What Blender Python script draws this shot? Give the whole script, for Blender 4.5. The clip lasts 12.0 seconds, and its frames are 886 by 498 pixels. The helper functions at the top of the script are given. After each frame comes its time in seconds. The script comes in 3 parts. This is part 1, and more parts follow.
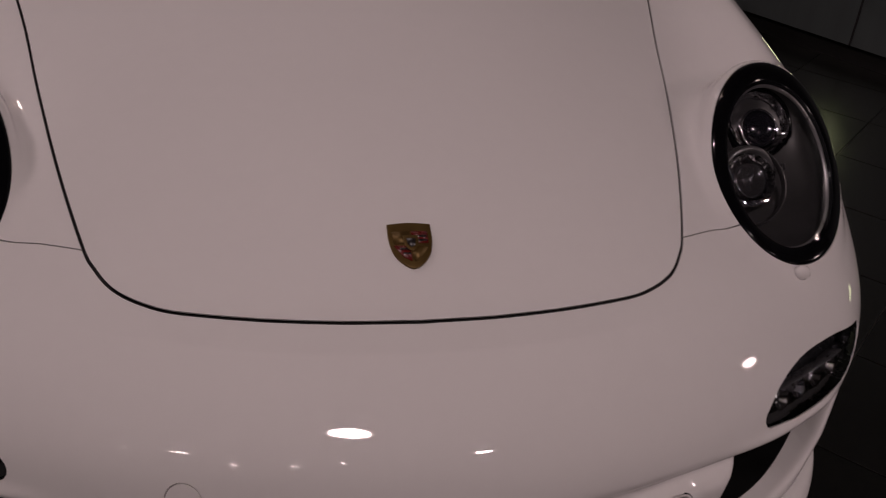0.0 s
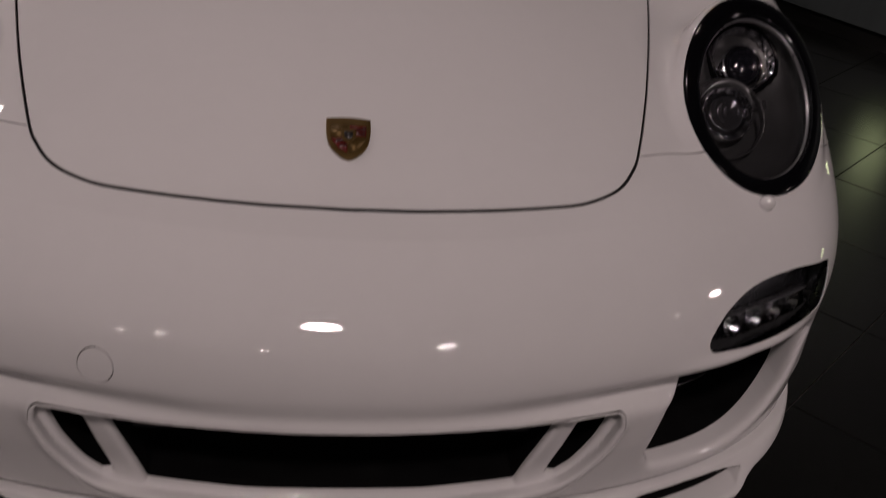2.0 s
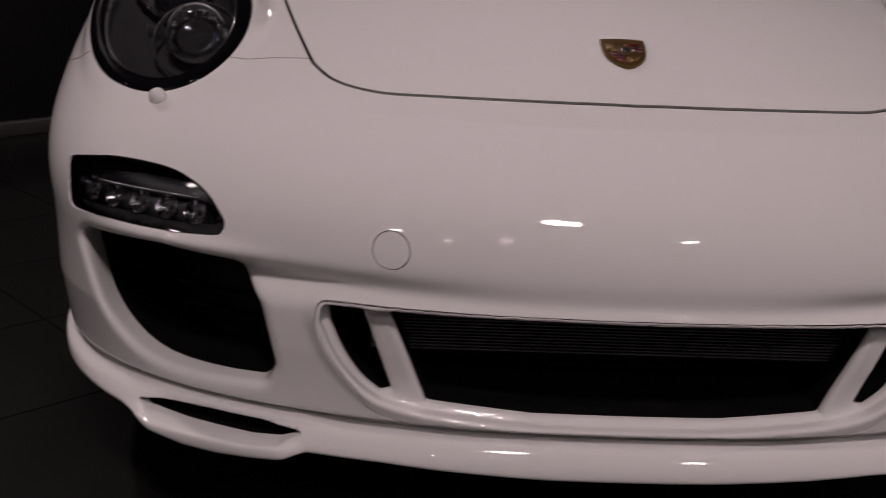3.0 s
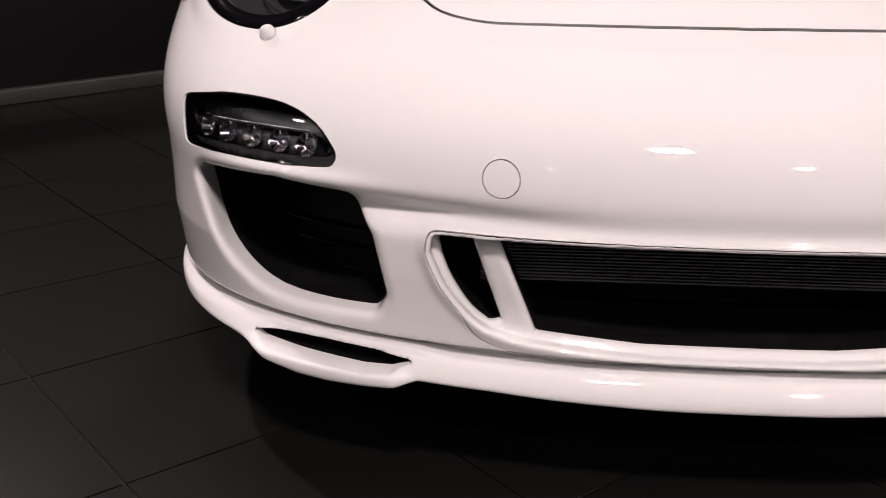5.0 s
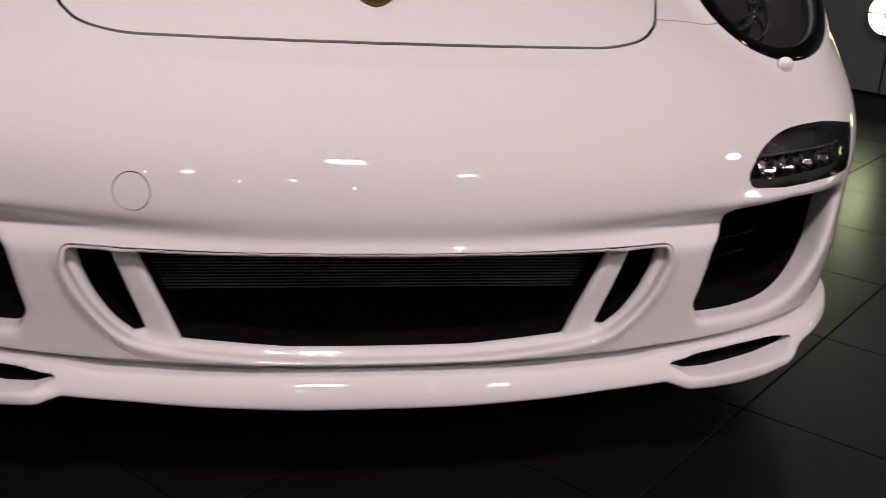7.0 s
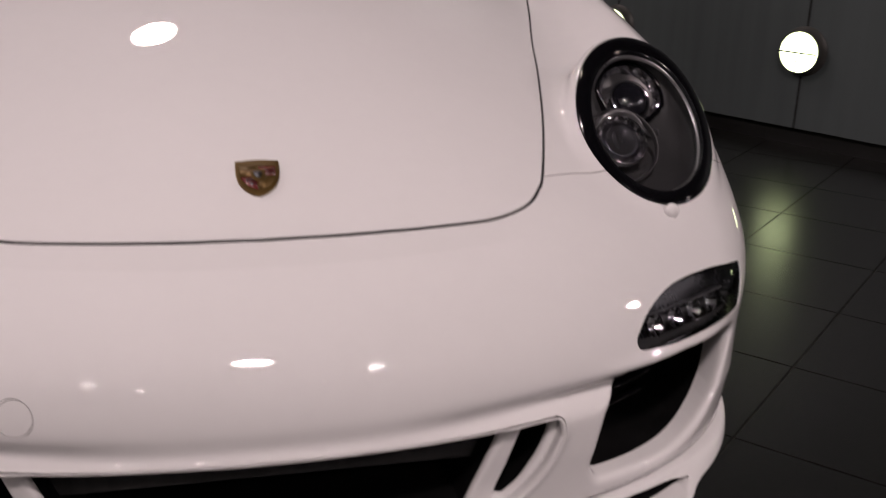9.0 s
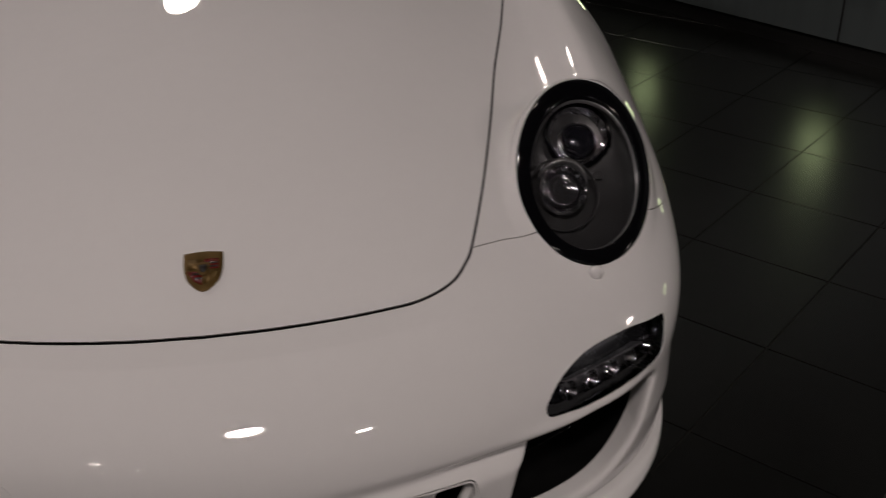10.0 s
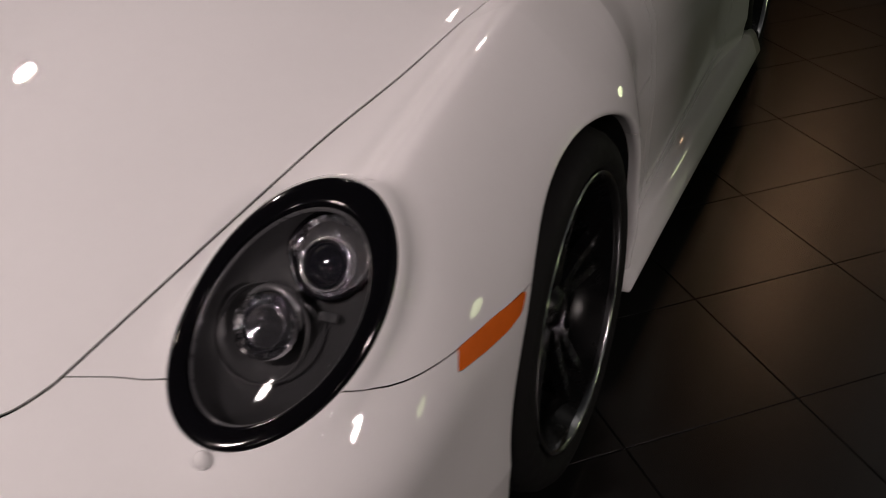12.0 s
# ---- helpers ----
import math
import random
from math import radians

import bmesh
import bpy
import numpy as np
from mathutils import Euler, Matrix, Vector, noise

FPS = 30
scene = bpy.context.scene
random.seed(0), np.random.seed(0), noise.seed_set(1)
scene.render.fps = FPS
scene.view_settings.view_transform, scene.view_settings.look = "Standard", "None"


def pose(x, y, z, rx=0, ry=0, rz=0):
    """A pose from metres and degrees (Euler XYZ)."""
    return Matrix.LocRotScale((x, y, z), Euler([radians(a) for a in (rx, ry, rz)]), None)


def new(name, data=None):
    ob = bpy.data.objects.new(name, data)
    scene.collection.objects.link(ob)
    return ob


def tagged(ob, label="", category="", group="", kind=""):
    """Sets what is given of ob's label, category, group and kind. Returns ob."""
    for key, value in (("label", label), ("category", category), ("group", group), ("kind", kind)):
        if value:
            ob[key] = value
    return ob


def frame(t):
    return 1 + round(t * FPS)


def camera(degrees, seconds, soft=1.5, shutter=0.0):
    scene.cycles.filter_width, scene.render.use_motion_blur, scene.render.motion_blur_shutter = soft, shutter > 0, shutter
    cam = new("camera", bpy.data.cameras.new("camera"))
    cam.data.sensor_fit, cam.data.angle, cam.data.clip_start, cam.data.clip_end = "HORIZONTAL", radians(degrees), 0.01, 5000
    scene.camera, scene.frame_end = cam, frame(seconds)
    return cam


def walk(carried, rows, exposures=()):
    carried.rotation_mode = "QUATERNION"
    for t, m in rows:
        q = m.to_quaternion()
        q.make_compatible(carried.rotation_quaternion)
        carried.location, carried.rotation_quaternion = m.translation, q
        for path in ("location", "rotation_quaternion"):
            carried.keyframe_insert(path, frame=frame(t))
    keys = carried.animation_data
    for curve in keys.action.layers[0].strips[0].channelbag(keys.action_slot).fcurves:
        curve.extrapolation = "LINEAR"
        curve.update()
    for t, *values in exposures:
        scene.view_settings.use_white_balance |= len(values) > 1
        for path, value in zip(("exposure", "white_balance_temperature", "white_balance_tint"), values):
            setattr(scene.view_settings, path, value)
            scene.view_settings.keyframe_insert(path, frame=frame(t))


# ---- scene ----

# the camera, carried by hand in front of the car
cam = camera(47.94, 12.0, soft=0.85, shutter=0.3)
EXPOSURES = ((0.0, 0.33, 6800, 31), (0.8, 0.34, 6600, 25), (1.8, 0.37, 6600, 23), (2.5, 0.52, 6600, 25), (3.0, 0.85, 6500, 26), (3.5, 1.33, 6500, 22), (3.7, 1.47, 6500, 22), (5.3, 2.22, 6400, 19), (5.5, 2.17, 6400, 19), (6.0, 1.92, 6500, 23), (6.5, 1.72, 6500, 25), (7.2, 1.64, 6500, 25),
             (8.8, 1.6, 6500, 24), (9.5, 0.70, 6500, 19), (10.0, 0.62, 6500, 14), (10.5, 0.72, 6400, 15), (11.0, 1.0, 6300, 15), (11.5, 1.33, 6500, 18), (12.0, 1.48, 6500, 20))
walk(cam, [(t, pose(*p)) for t, *p in (
    (0.0, -0.252, -0.911, 1.336, 59.67, -5.37, -11.54),
    (0.5, -0.169, -0.966, 1.303, 60.67, -3.98, -12.44),
    (1.0, -0.156, -0.933, 1.305, 60.83, -5.31, -14.36),
    (1.5, -0.128, -0.977, 1.294, 60.94, -3.68, -12.95),
    (2.0, -0.053, -1.017, 1.206, 60.33, -5.75, -5.83),
    (2.5, -0.148, -1.118, 0.903, 68.05, -2.86, -4.58),
    (3.0, -0.278, -1.131, 0.782, 73.41, -2.47, -1.20),
    (3.5, -0.361, -1.141, 0.745, 72.46, -1.72, 3.74),
    (3.7, -0.367, -1.153, 0.716, 72.94, -1.46, 6.09),
    (5.3, -0.288, -1.140, 0.760, 70.54, 0.14, 2.01),
    (5.5, -0.289, -1.160, 0.763, 70.95, -0.95, -0.62),
    (6.0, -0.236, -1.160, 0.752, 71.71, -1.70, -2.78),
    (6.5, -0.189, -1.171, 0.767, 71.55, -2.51, -5.30),
    (7.0, -0.123, -1.175, 0.788, 70.56, -2.99, -8.60),
    (7.2, -0.068, -1.188, 0.796, 70.47, -2.76, -8.85),
    (8.8, -0.057, -1.131, 0.934, 71.34, -2.24, -13.90),
    (9.0, -0.043, -1.115, 1.034, 70.34, -1.30, -12.37),
    (9.5, -0.031, -1.100, 1.305, 64.87, -0.95, -7.37),
    (10.0, 0.202, -1.141, 1.426, 61.01, 1.18, -7.76),
    (10.5, 0.373, -1.003, 1.451, 58.55, 1.59, -8.66),
    (11.0, 0.668, -0.804, 1.391, 58.77, 0.89, -0.44),
    (11.5, 1.013, -0.683, 1.357, 59.88, 3.13, 15.17),
    (12.0, 1.293, -0.424, 1.390, 58.90, 2.93, 23.42),
)], EXPOSURES)

# ---- light: a showroom at night, lit by ceiling spots and round wall lamps ----
world = bpy.data.worlds.new("world")
scene.world = world
world.use_nodes = True
world.node_tree.nodes["Background"].inputs[0].default_value = (0.30, 0.31, 0.33, 1)
world.node_tree.nodes["Background"].inputs[1].default_value = 0.02
SPOT_POWER = 30


# ---- materials ----
def material(name, color, rough=0.5, metal=0.0, coat=0.0, spec=0.5):
    m = bpy.data.materials.new(name)
    m.use_nodes = True
    b = m.node_tree.nodes["Principled BSDF"]
    b.inputs["Base Color"].default_value = (*color, 1)
    b.inputs["Roughness"].default_value = rough
    b.inputs["Metallic"].default_value = metal
    b.inputs["Coat Weight"].default_value = coat
    b.inputs["Coat Roughness"].default_value = 0.008
    b.inputs["Specular IOR Level"].default_value = spec
    return m


def vary(m, scale, amount, rough_amount=0.0, bump=0.0, detail=5.0, fine=0.0):
    """Two scales of noise on colour, gloss and relief."""
    nt = m.node_tree
    b = nt.nodes["Principled BSDF"]
    co = nt.nodes.new("ShaderNodeTexCoord")
    n1, n2 = nt.nodes.new("ShaderNodeTexNoise"), nt.nodes.new("ShaderNodeTexNoise")
    n1.inputs["Scale"].default_value, n1.inputs["Detail"].default_value = scale, detail
    n2.inputs["Scale"].default_value, n2.inputs["Detail"].default_value = scale * 14, 3
    for n in (n1, n2):
        nt.links.new(co.outputs["Object"], n.inputs["Vector"])
    mix = nt.nodes.new("ShaderNodeMath")
    mix.operation = "MULTIPLY_ADD"
    nt.links.new(n2.outputs["Fac"], mix.inputs[0])
    mix.inputs[1].default_value = 0.4
    nt.links.new(n1.outputs["Fac"], mix.inputs[2])
    base = b.inputs["Base Color"].default_value[:3]
    mr = nt.nodes.new("ShaderNodeMapRange")
    mr.inputs["From Min"].default_value, mr.inputs["From Max"].default_value = 0.4, 1.0
    mr.inputs["To Min"].default_value, mr.inputs["To Max"].default_value = 1 - amount, 1 + amount
    nt.links.new(mix.outputs[0], mr.inputs["Value"])
    mul = nt.nodes.new("ShaderNodeVectorMath")
    mul.operation = "SCALE"
    mul.inputs[0].default_value = base
    nt.links.new(mr.outputs[0], mul.inputs["Scale"])
    nt.links.new(mul.outputs[0], b.inputs["Base Color"])
    if rough_amount:
        r = b.inputs["Roughness"].default_value
        rr = nt.nodes.new("ShaderNodeMapRange")
        rr.inputs["From Min"].default_value, rr.inputs["From Max"].default_value = 0.4, 1.0
        rr.inputs["To Min"].default_value, rr.inputs["To Max"].default_value = max(r - rough_amount, 0.01), r + rough_amount
        nt.links.new(mix.outputs[0], rr.inputs["Value"])
        nt.links.new(rr.outputs[0], b.inputs["Roughness"])
    if bump:
        bp = nt.nodes.new("ShaderNodeBump")
        bp.inputs["Strength"].default_value, bp.inputs["Distance"].default_value = bump, 0.002
        nt.links.new((n2 if not fine else n1).outputs["Fac"], bp.inputs["Height"])
        nt.links.new(bp.outputs[0], b.inputs["Normal"])
    return m


def glow(name, color, strength):
    m = bpy.data.materials.new(name)
    m.use_nodes = True
    nt = m.node_tree
    nt.nodes.clear()
    e, o = nt.nodes.new("ShaderNodeEmission"), nt.nodes.new("ShaderNodeOutputMaterial")
    e.inputs[0].default_value, e.inputs[1].default_value = (*color, 1), strength
    nt.links.new(e.outputs[0], o.inputs[0])
    return m


def clear_cover(name, tint):
    """A thin clear plastic cover: lets light through and mirrors by its angle."""
    m = bpy.data.materials.new(name)
    m.use_nodes = True
    nt = m.node_tree
    nt.nodes.clear()
    t, g = nt.nodes.new("ShaderNodeBsdfTransparent"), nt.nodes.new("ShaderNodeBsdfGlossy")
    mx, fr, o = nt.nodes.new("ShaderNodeMixShader"), nt.nodes.new("ShaderNodeFresnel"), nt.nodes.new("ShaderNodeOutputMaterial")
    t.inputs[0].default_value, g.inputs["Roughness"].default_value, fr.inputs[0].default_value = (*tint, 1), 0.03, 1.5
    for a, s in ((fr, mx.inputs[0]), (t, mx.inputs[1]), (g, mx.inputs[2]), (mx, o.inputs[0])):
        nt.links.new(a.outputs[0], s)
    return m


PAINT = vary(material("white_paint", (0.78, 0.775, 0.78), 0.6, 0, 1.0, 0.0), 3.0, 0.02, 0.03)
GAP = material("shut_line_dark", (0.012, 0.012, 0.013), 0.8)
BLACK = vary(material("black_plastic", (0.003, 0.003, 0.0033), 0.55, 0, 0, 0.25), 30, 0.3, 0.1, 0.2)
GLOSS_BLACK = vary(material("gloss_black_trim", (0.003, 0.003, 0.004), 0.08, 0, 0.0, 0.3), 12, 0.2, 0.015)
CHROME = vary(material("chrome", (0.85, 0.85, 0.88), 0.09, 1.0), 20, 0.08, 0.04)
LAMP_BOWL = vary(material("lamp_bowl_grey", (0.06, 0.06, 0.063), 0.36, 0.4), 15, 0.15, 0.08)
FOG_BOWL = vary(material("lamp_bowl_dark", (0.035, 0.036, 0.04), 0.25, 0.7), 15, 0.15, 0.08)
LENS_CLEAR = material("clear_lens", (0.09, 0.09, 0.10), 0.10, 0.7, 0.8)
LENS_DARK = material("projector_glass", (0.01, 0.01, 0.014), 0.04, 0, 1.0)
COVER = clear_cover("lamp_cover", (0.93, 0.94, 0.95))
SMOKED = clear_cover("smoked_cover", (0.80, 0.82, 0.85))
AMBER = vary(material("amber_plastic", (0.80, 0.15, 0.012), 0.2, 0, 0.6), 25, 0.1, 0.05)
DISC_STEEL = vary(material("brake_steel", (0.04, 0.04, 0.04), 0.4, 1.0), 30, 0.15, 0.1)
RUBBER = vary(material("tyre_rubber", (0.009, 0.009, 0.009), 0.75, 0, 0, 0.2), 40, 0.25, 0.1, 0.3)
RIM_DARK = vary(material("dark_alloy", (0.006, 0.006, 0.0065), 0.25, 0.3), 20, 0.15, 0.08)
LAMP_TRIM = vary(material("lamp_trim", (0.22, 0.22, 0.23), 0.30, 0.6), 20, 0.08, 0.05)
RIM_LIP = vary(material("polished_alloy", (0.62, 0.62, 0.64), 0.16, 1.0), 20, 0.08, 0.05)
TRAY = vary(material("lamp_tray_grey", (0.16, 0.16, 0.17), 0.3, 0.6), 30, 0.2, 0.08)
GOLD = vary(material("badge_gold", (0.14, 0.085, 0.024), 0.42, 0.6), 60, 0.15, 0.08)
BADGE_RED = material("badge_red", (0.13, 0.010, 0.008), 0.25, 0, 0.6)
BADGE_BLACK = material("badge_black", (0.012, 0.01, 0.01), 0.3, 0, 0.6)
RADIATOR = vary(material("radiator_fins", (0.07, 0.07, 0.072), 0.5, 0.3), 60, 0.3, 0.1)
GLASS_DARK = material("tinted_window", (0.01, 0.012, 0.012), 0.05, 0, 0.5)
TILE = vary(material("black_floor_tile", (0.007, 0.007, 0.0066), 0.27, 0, 0, 0.45), 2.2, 0.25)
GROUT = vary(material("floor_grout", (0.12, 0.115, 0.105), 0.85), 30, 0.3, 0.0, 0.1)
WALL_GREY = vary(material("satin_grey_wall", (0.135, 0.160, 0.165), 0.38, 0.35), 1.1, 0.22, 0.10, 0.0)
for node in list(WALL_GREY.node_tree.nodes):   # stretched upright: colour streaks stand in for lamp sheen on brushed sheet
    if node.type == "TEX_NOISE":
        way = WALL_GREY.node_tree.nodes.new("ShaderNodeMapping")
        way.inputs["Scale"].default_value = (1.0, 1.0, 0.06)
        WALL_GREY.node_tree.links.new(node.inputs["Vector"].links[0].from_socket, way.inputs["Vector"])
        WALL_GREY.node_tree.links.new(way.outputs["Vector"], node.inputs["Vector"])
WALL_DARK = vary(material("dark_wall_paint", (0.008, 0.008, 0.0085), 0.6, 0, 0, 0.3), 1.6, 0.2, 0.06, 0.08)
RAIL = vary(material("base_rail_paint", (0.06, 0.06, 0.056), 0.4), 6, 0.15, 0.05)
PLINTH = vary(material("black_plinth", (0.012, 0.012, 0.012), 0.4), 8, 0.2, 0.05)
CEILING = vary(material("ceiling_paint", (0.06, 0.06, 0.064), 0.7), 2, 0.1, 0.0, 0.05)
SPOT_GLOW = glow("spot_lamp_glow", (1.0, 0.90, 0.80), 30.0)
ADDED_WARM_GLOW = glow("added_warm_glow", (1.0, 0.60, 0.30), 30.0)
GLOBE_GLOW = glow("round_lamp_glow", (0.82, 1.0, 0.50), 2.0)


# ---- the shape of the body, as a field that is negative inside ----
def soft_max(a, b, k):
    h = np.clip(0.5 + 0.5 * (a - b) / k, 0, 1)
    return b + (a - b) * h + k * h * (1 - h)


def soft_min(a, b, k):
    return -soft_max(-a, -b, k)


def ramp(v, a, b):
    s = np.clip((v - a) / (b - a), 0, 1)
    return s * s * (3 - 2 * s)


def bump(v, c, w):
    return np.exp(-((v - c) / w) ** 2)


def outline(px, pz, corners, radius=0.0):
    """Signed distance to a closed outline of straight sides, rounded at its corners."""
    shape = np.broadcast_shapes(np.shape(px), np.shape(pz))
    best, inside = np.full(shape, 1e9), np.zeros(shape, bool)
    n = len(corners)
    for i in range(n):
        (ax, az), (bx, bz) = corners[i], corners[(i + 1) % n]
        ex, ez = bx - ax, bz - az
        wx, wz = px - ax, pz - az
        s = np.clip((wx * ex + wz * ez) / (ex * ex + ez * ez), 0, 1)
        best = np.minimum(best, (wx - ex * s) ** 2 + (wz - ez * s) ** 2)
        if ez != 0:
            inside ^= ((az > pz) != (bz > pz)) & (px < ax + ex * (pz - az) / ez)
    return np.sqrt(best) * np.where(inside, -1, 1) - radius


NOSE, HALF, POWER_X, POWER_Y = -0.020, 0.870, 2.27, 4.24   # the plan of the front: a rounded curve
WHEEL_Y, WHEEL_Z, ARCH = 1.030, 0.325, 0.374     # front wheel
REAR_Y, TAIL = 3.26, 4.42


def hood_line(y):
    """The crown of the lid: curved at the nose, then nearly straight up to the screen."""
    q = np.clip(y, -0.2, 0.27) - 0.194
    u = np.clip(y, 0.27, 1.10) - 0.27
    lid = 0.6471 + 0.486 * q - 0.252 * q * q + 0.235 * u + 0.0745 * (1 - np.exp(-u / 0.35))
    return lid + 0.20 * (np.clip(y, 1.10, 1.35) - 1.10) - 0.06 * ramp(y, 1.4, 2.1)


def top_height(x, y):
    crest = 0.031 + 0.086 * ramp(y, 0.22, 0.62) - 0.021 * ramp(y, 0.6, 1.05) - 0.090 * ramp(y, 0.95, 1.60) + 0.06 * ramp(y, 2.4, 3.2)
    ridge = crest * bump(x, 0.736, np.where(x < 0.736, 0.092 - 0.016 * ramp(y, 0.5, 1.0), 0.176))
    return hood_line(y) - 0.292 * x * x + ridge - 0.10 * ramp(y, 3.4, 4.5)


def rounded(points, n=5):
    """A smooth run through a few corners."""
    q, out = [np.array(a, float) for a in points], []
    for i in range(len(q) - 1):
        a, b, c, d = q[max(i - 1, 0)], q[i], q[i + 1], q[min(i + 2, len(q) - 1)]
        for s in np.arange(n) / n:
            out.append(tuple(0.5 * (2 * b + (c - a) * s + (2 * a - 5 * b + 4 * c - d) * s * s + (3 * b - a - 3 * c + d) * s ** 3)))
    return out + [tuple(q[-1])]


def both_sides(half):
    return list(half) + [(-x, z) for x, z in half[::-1]]


MOUTH = both_sides([(0.378, 0.357)] + rounded(((0.380, 0.342), (0.365, 0.308), (0.340, 0.275), (0.302, 0.247), (0.24, 0.2355), (0.12, 0.2265), (0.0, 0.225)), 4)[:-1])
MOUTH = MOUTH[:1] + MOUTH[1:-1] + MOUTH[-1:] + [(-0.3, 0.3585), (-0.2, 0.361), (-0.1, 0.364), (0.0, 0.365), (0.1, 0.364), (0.2, 0.361), (0.3, 0.3585)]
MAIN_GAP = both_sides([(0.1, 0.365), (0.2, 0.362), (0.297, 0.358), (0.250, 0.240), (0.12, 0.231)])
SLOT = [(0.374, 0.357)] + rounded(((0.370, 0.333), (0.357, 0.302), (0.334, 0.268), (0.310, 0.249)), 4) + [(0.300, 0.252), (0.337, 0.357)]
INTAKE = [(0.505, 0.380), (0.480, 0.345), (0.463, 0.272)] + rounded(((0.469, 0.260), (0.53, 0.256), (0.60, 0.257), (0.648, 0.274), (0.685, 0.309), (0.715, 0.380)), 3) + [(0.60, 0.388)]
FOG = rounded(((0.746, 0.477), (0.708, 0.484), (0.668, 0.488), (0.592, 0.485), (0.547, 0.469), (0.524, 0.446)), 4) + [(0.580, 0.4410), (0.67, 0.440), (0.742, 0.436)]
FOG_R, INTAKE_R, MOUTH_R = 0.0142, 0.018, 0.006


class Table:
    """An outline's signed distance, kept on a fine grid of x and z and read between its knots."""

    def __init__(self, corners, radius):
        self.xs, self.zs = np.arange(0, 1.0, 0.0015), np.arange(0.08, 0.62, 0.0015)
        self.v = outline(self.xs[:, None], self.zs[None, :], corners, radius)

    def __call__(self, x, z):
        a = np.clip(x / 0.0015, 0, len(self.xs) - 1.001)
        b = np.clip((z - 0.08) / 0.0015, 0, len(self.zs) - 1.001)
        i, j = a.astype(int), b.astype(int)
        a, b = a - i, b - j
        far = np.clip(z - 0.61, 0, 9)
        return (self.v[i, j] * (1 - a) + self.v[i + 1, j] * a) * (1 - b) + (self.v[i, j + 1] * (1 - a) + self.v[i + 1, j + 1] * a) * b + far


in_mouth, in_gap, in_slot, in_intake = Table(MOUTH, MOUTH_R), Table(MAIN_GAP, 0.003), Table(SLOT, 0.003), Table(INTAKE, INTAKE_R)
LAMP_C, LAMP_N = np.array((0.6581, 0.4420, 0.6808)), np.array((0.174, -0.616, 0.768))
LAMP_U, LAMP_V, LAMP_A, LAMP_B = np.array((0.2165, 0.7853, 0.580)), np.array((0.9606, -0.0654, -0.2701)), 0.1965, 0.1268


def lamp_radius(x, y, z):
    """How far out a place lies in the headlight's oval (1 at its edge), and its height over the oval's plane."""
    a, b, c = x - LAMP_C[0], y - LAMP_C[1], z - LAMP_C[2]
    dot = lambda v: a * v[0] + b * v[1] + c * v[2]
    return np.sqrt((dot(LAMP_U) / LAMP_A) ** 2 + (dot(LAMP_V) / LAMP_B) ** 2), dot(LAMP_N)


def wall_inset(x, z):
    """How far the upright skin stands out of the plan curve, by height."""
    brow = -(1.2 * np.clip(z - 0.41, 0, 0.2) ** 2 + 14 * np.clip(z - 0.43, 0, 0.15) ** 3) * (1 - ramp(x, 0.3, 0.6))
    ledge = 0.008 * bump(z, 0.417, 0.011) * ramp(x, 0.40, 0.55) * (1 - ramp(x, 0.62, 0.74))
    valley = -(0.004 + 0.012 * ramp(x, 0.12, 0.36) + 0.012 * bump(x, 0.44, 0.10)) * bump(z, 0.386 + 0.008 * bump(x, 0, 0.28), 0.017) * (1 - ramp(x, 0.5, 0.62))
    rim = 0.006 * bump(in_mouth(x, z), 0.006, 0.009)
    chin = -0.10 * np.clip(0.30 - z, 0, 1) - 0.026 * ramp(z, 0.217, 0.203)
    flank = 0.019 * np.clip(z - 0.558, 0, 1) * ramp(x, 0.7, 0.85)
    beak = 0.030 * bump(x, 0, 0.28) * ramp(z, 0.26, 0.37) * (1 - ramp(z, 0.47, 0.60))
    corner = 0.012 * bump(x, 0.775, 0.09) * bump(z, 0.515, 0.085)
    return beak + brow + ledge + valley + rim + chin + flank + corner


def plan(x, y):
    g = (x / HALF) ** POWER_X + (np.maximum(0.95 - y, 0) / (0.95 - NOSE)) ** POWER_Y + (np.maximum(y - 3.5, 0) / (TAIL - 3.5)) ** POWER_Y
    g = np.maximum(g, 1e-9) ** (2 / (POWER_X + POWER_Y))
    waist = 0.015 * ramp(y, 1.3, 1.5) * (1 - ramp(y, 2.5, 2.95)) - 0.025 * ramp(y, 2.5, 3.1)
    return (g - 1) * 0.93 + waist


def skin(x, y, z):
    """The closed skin of the body without its openings."""
    x = np.abs(x)
    flare = (0.012 + 0.012 * ramp(y, 0.8, 1.2)) * bump(np.sqrt((y - WHEEL_Y) ** 2 + (z - WHEEL_Z) ** 2), ARCH, 0.10) * ramp(x, 0.75, 0.85)
    wall = plan(x, y) - wall_inset(x, z) - flare
    top = (z - top_height(x, y)) * 0.93
    r, h = lamp_radius(x, y, z)
    pod = soft_max((r - 1.05) * 0.125, h - 0.004, 0.03)
    return soft_min(soft_max(wall, top, 0.119), pod, 0.026)


def cabin(x, y, z):
    x = np.abs(x)
    roof = 1.30 - 0.50 * np.clip(2.47 - y, 0, 3) ** 2 * (1 - 0.1 * x) - 0.15 * np.clip(y - 2.47, 0, 3) ** 2
    side = x - (0.80 - 0.55 * np.clip(z - 0.86, 0, 1)) + 0.30 * np.clip(1.95 - y, 0, 1) ** 2 + 0.10 * np.clip(y - 2.8, 0, 2) ** 2
    return soft_max(z - roof - 0.03 * (1 - (x / 0.6) ** 2) + 0.03, side, 0.10)


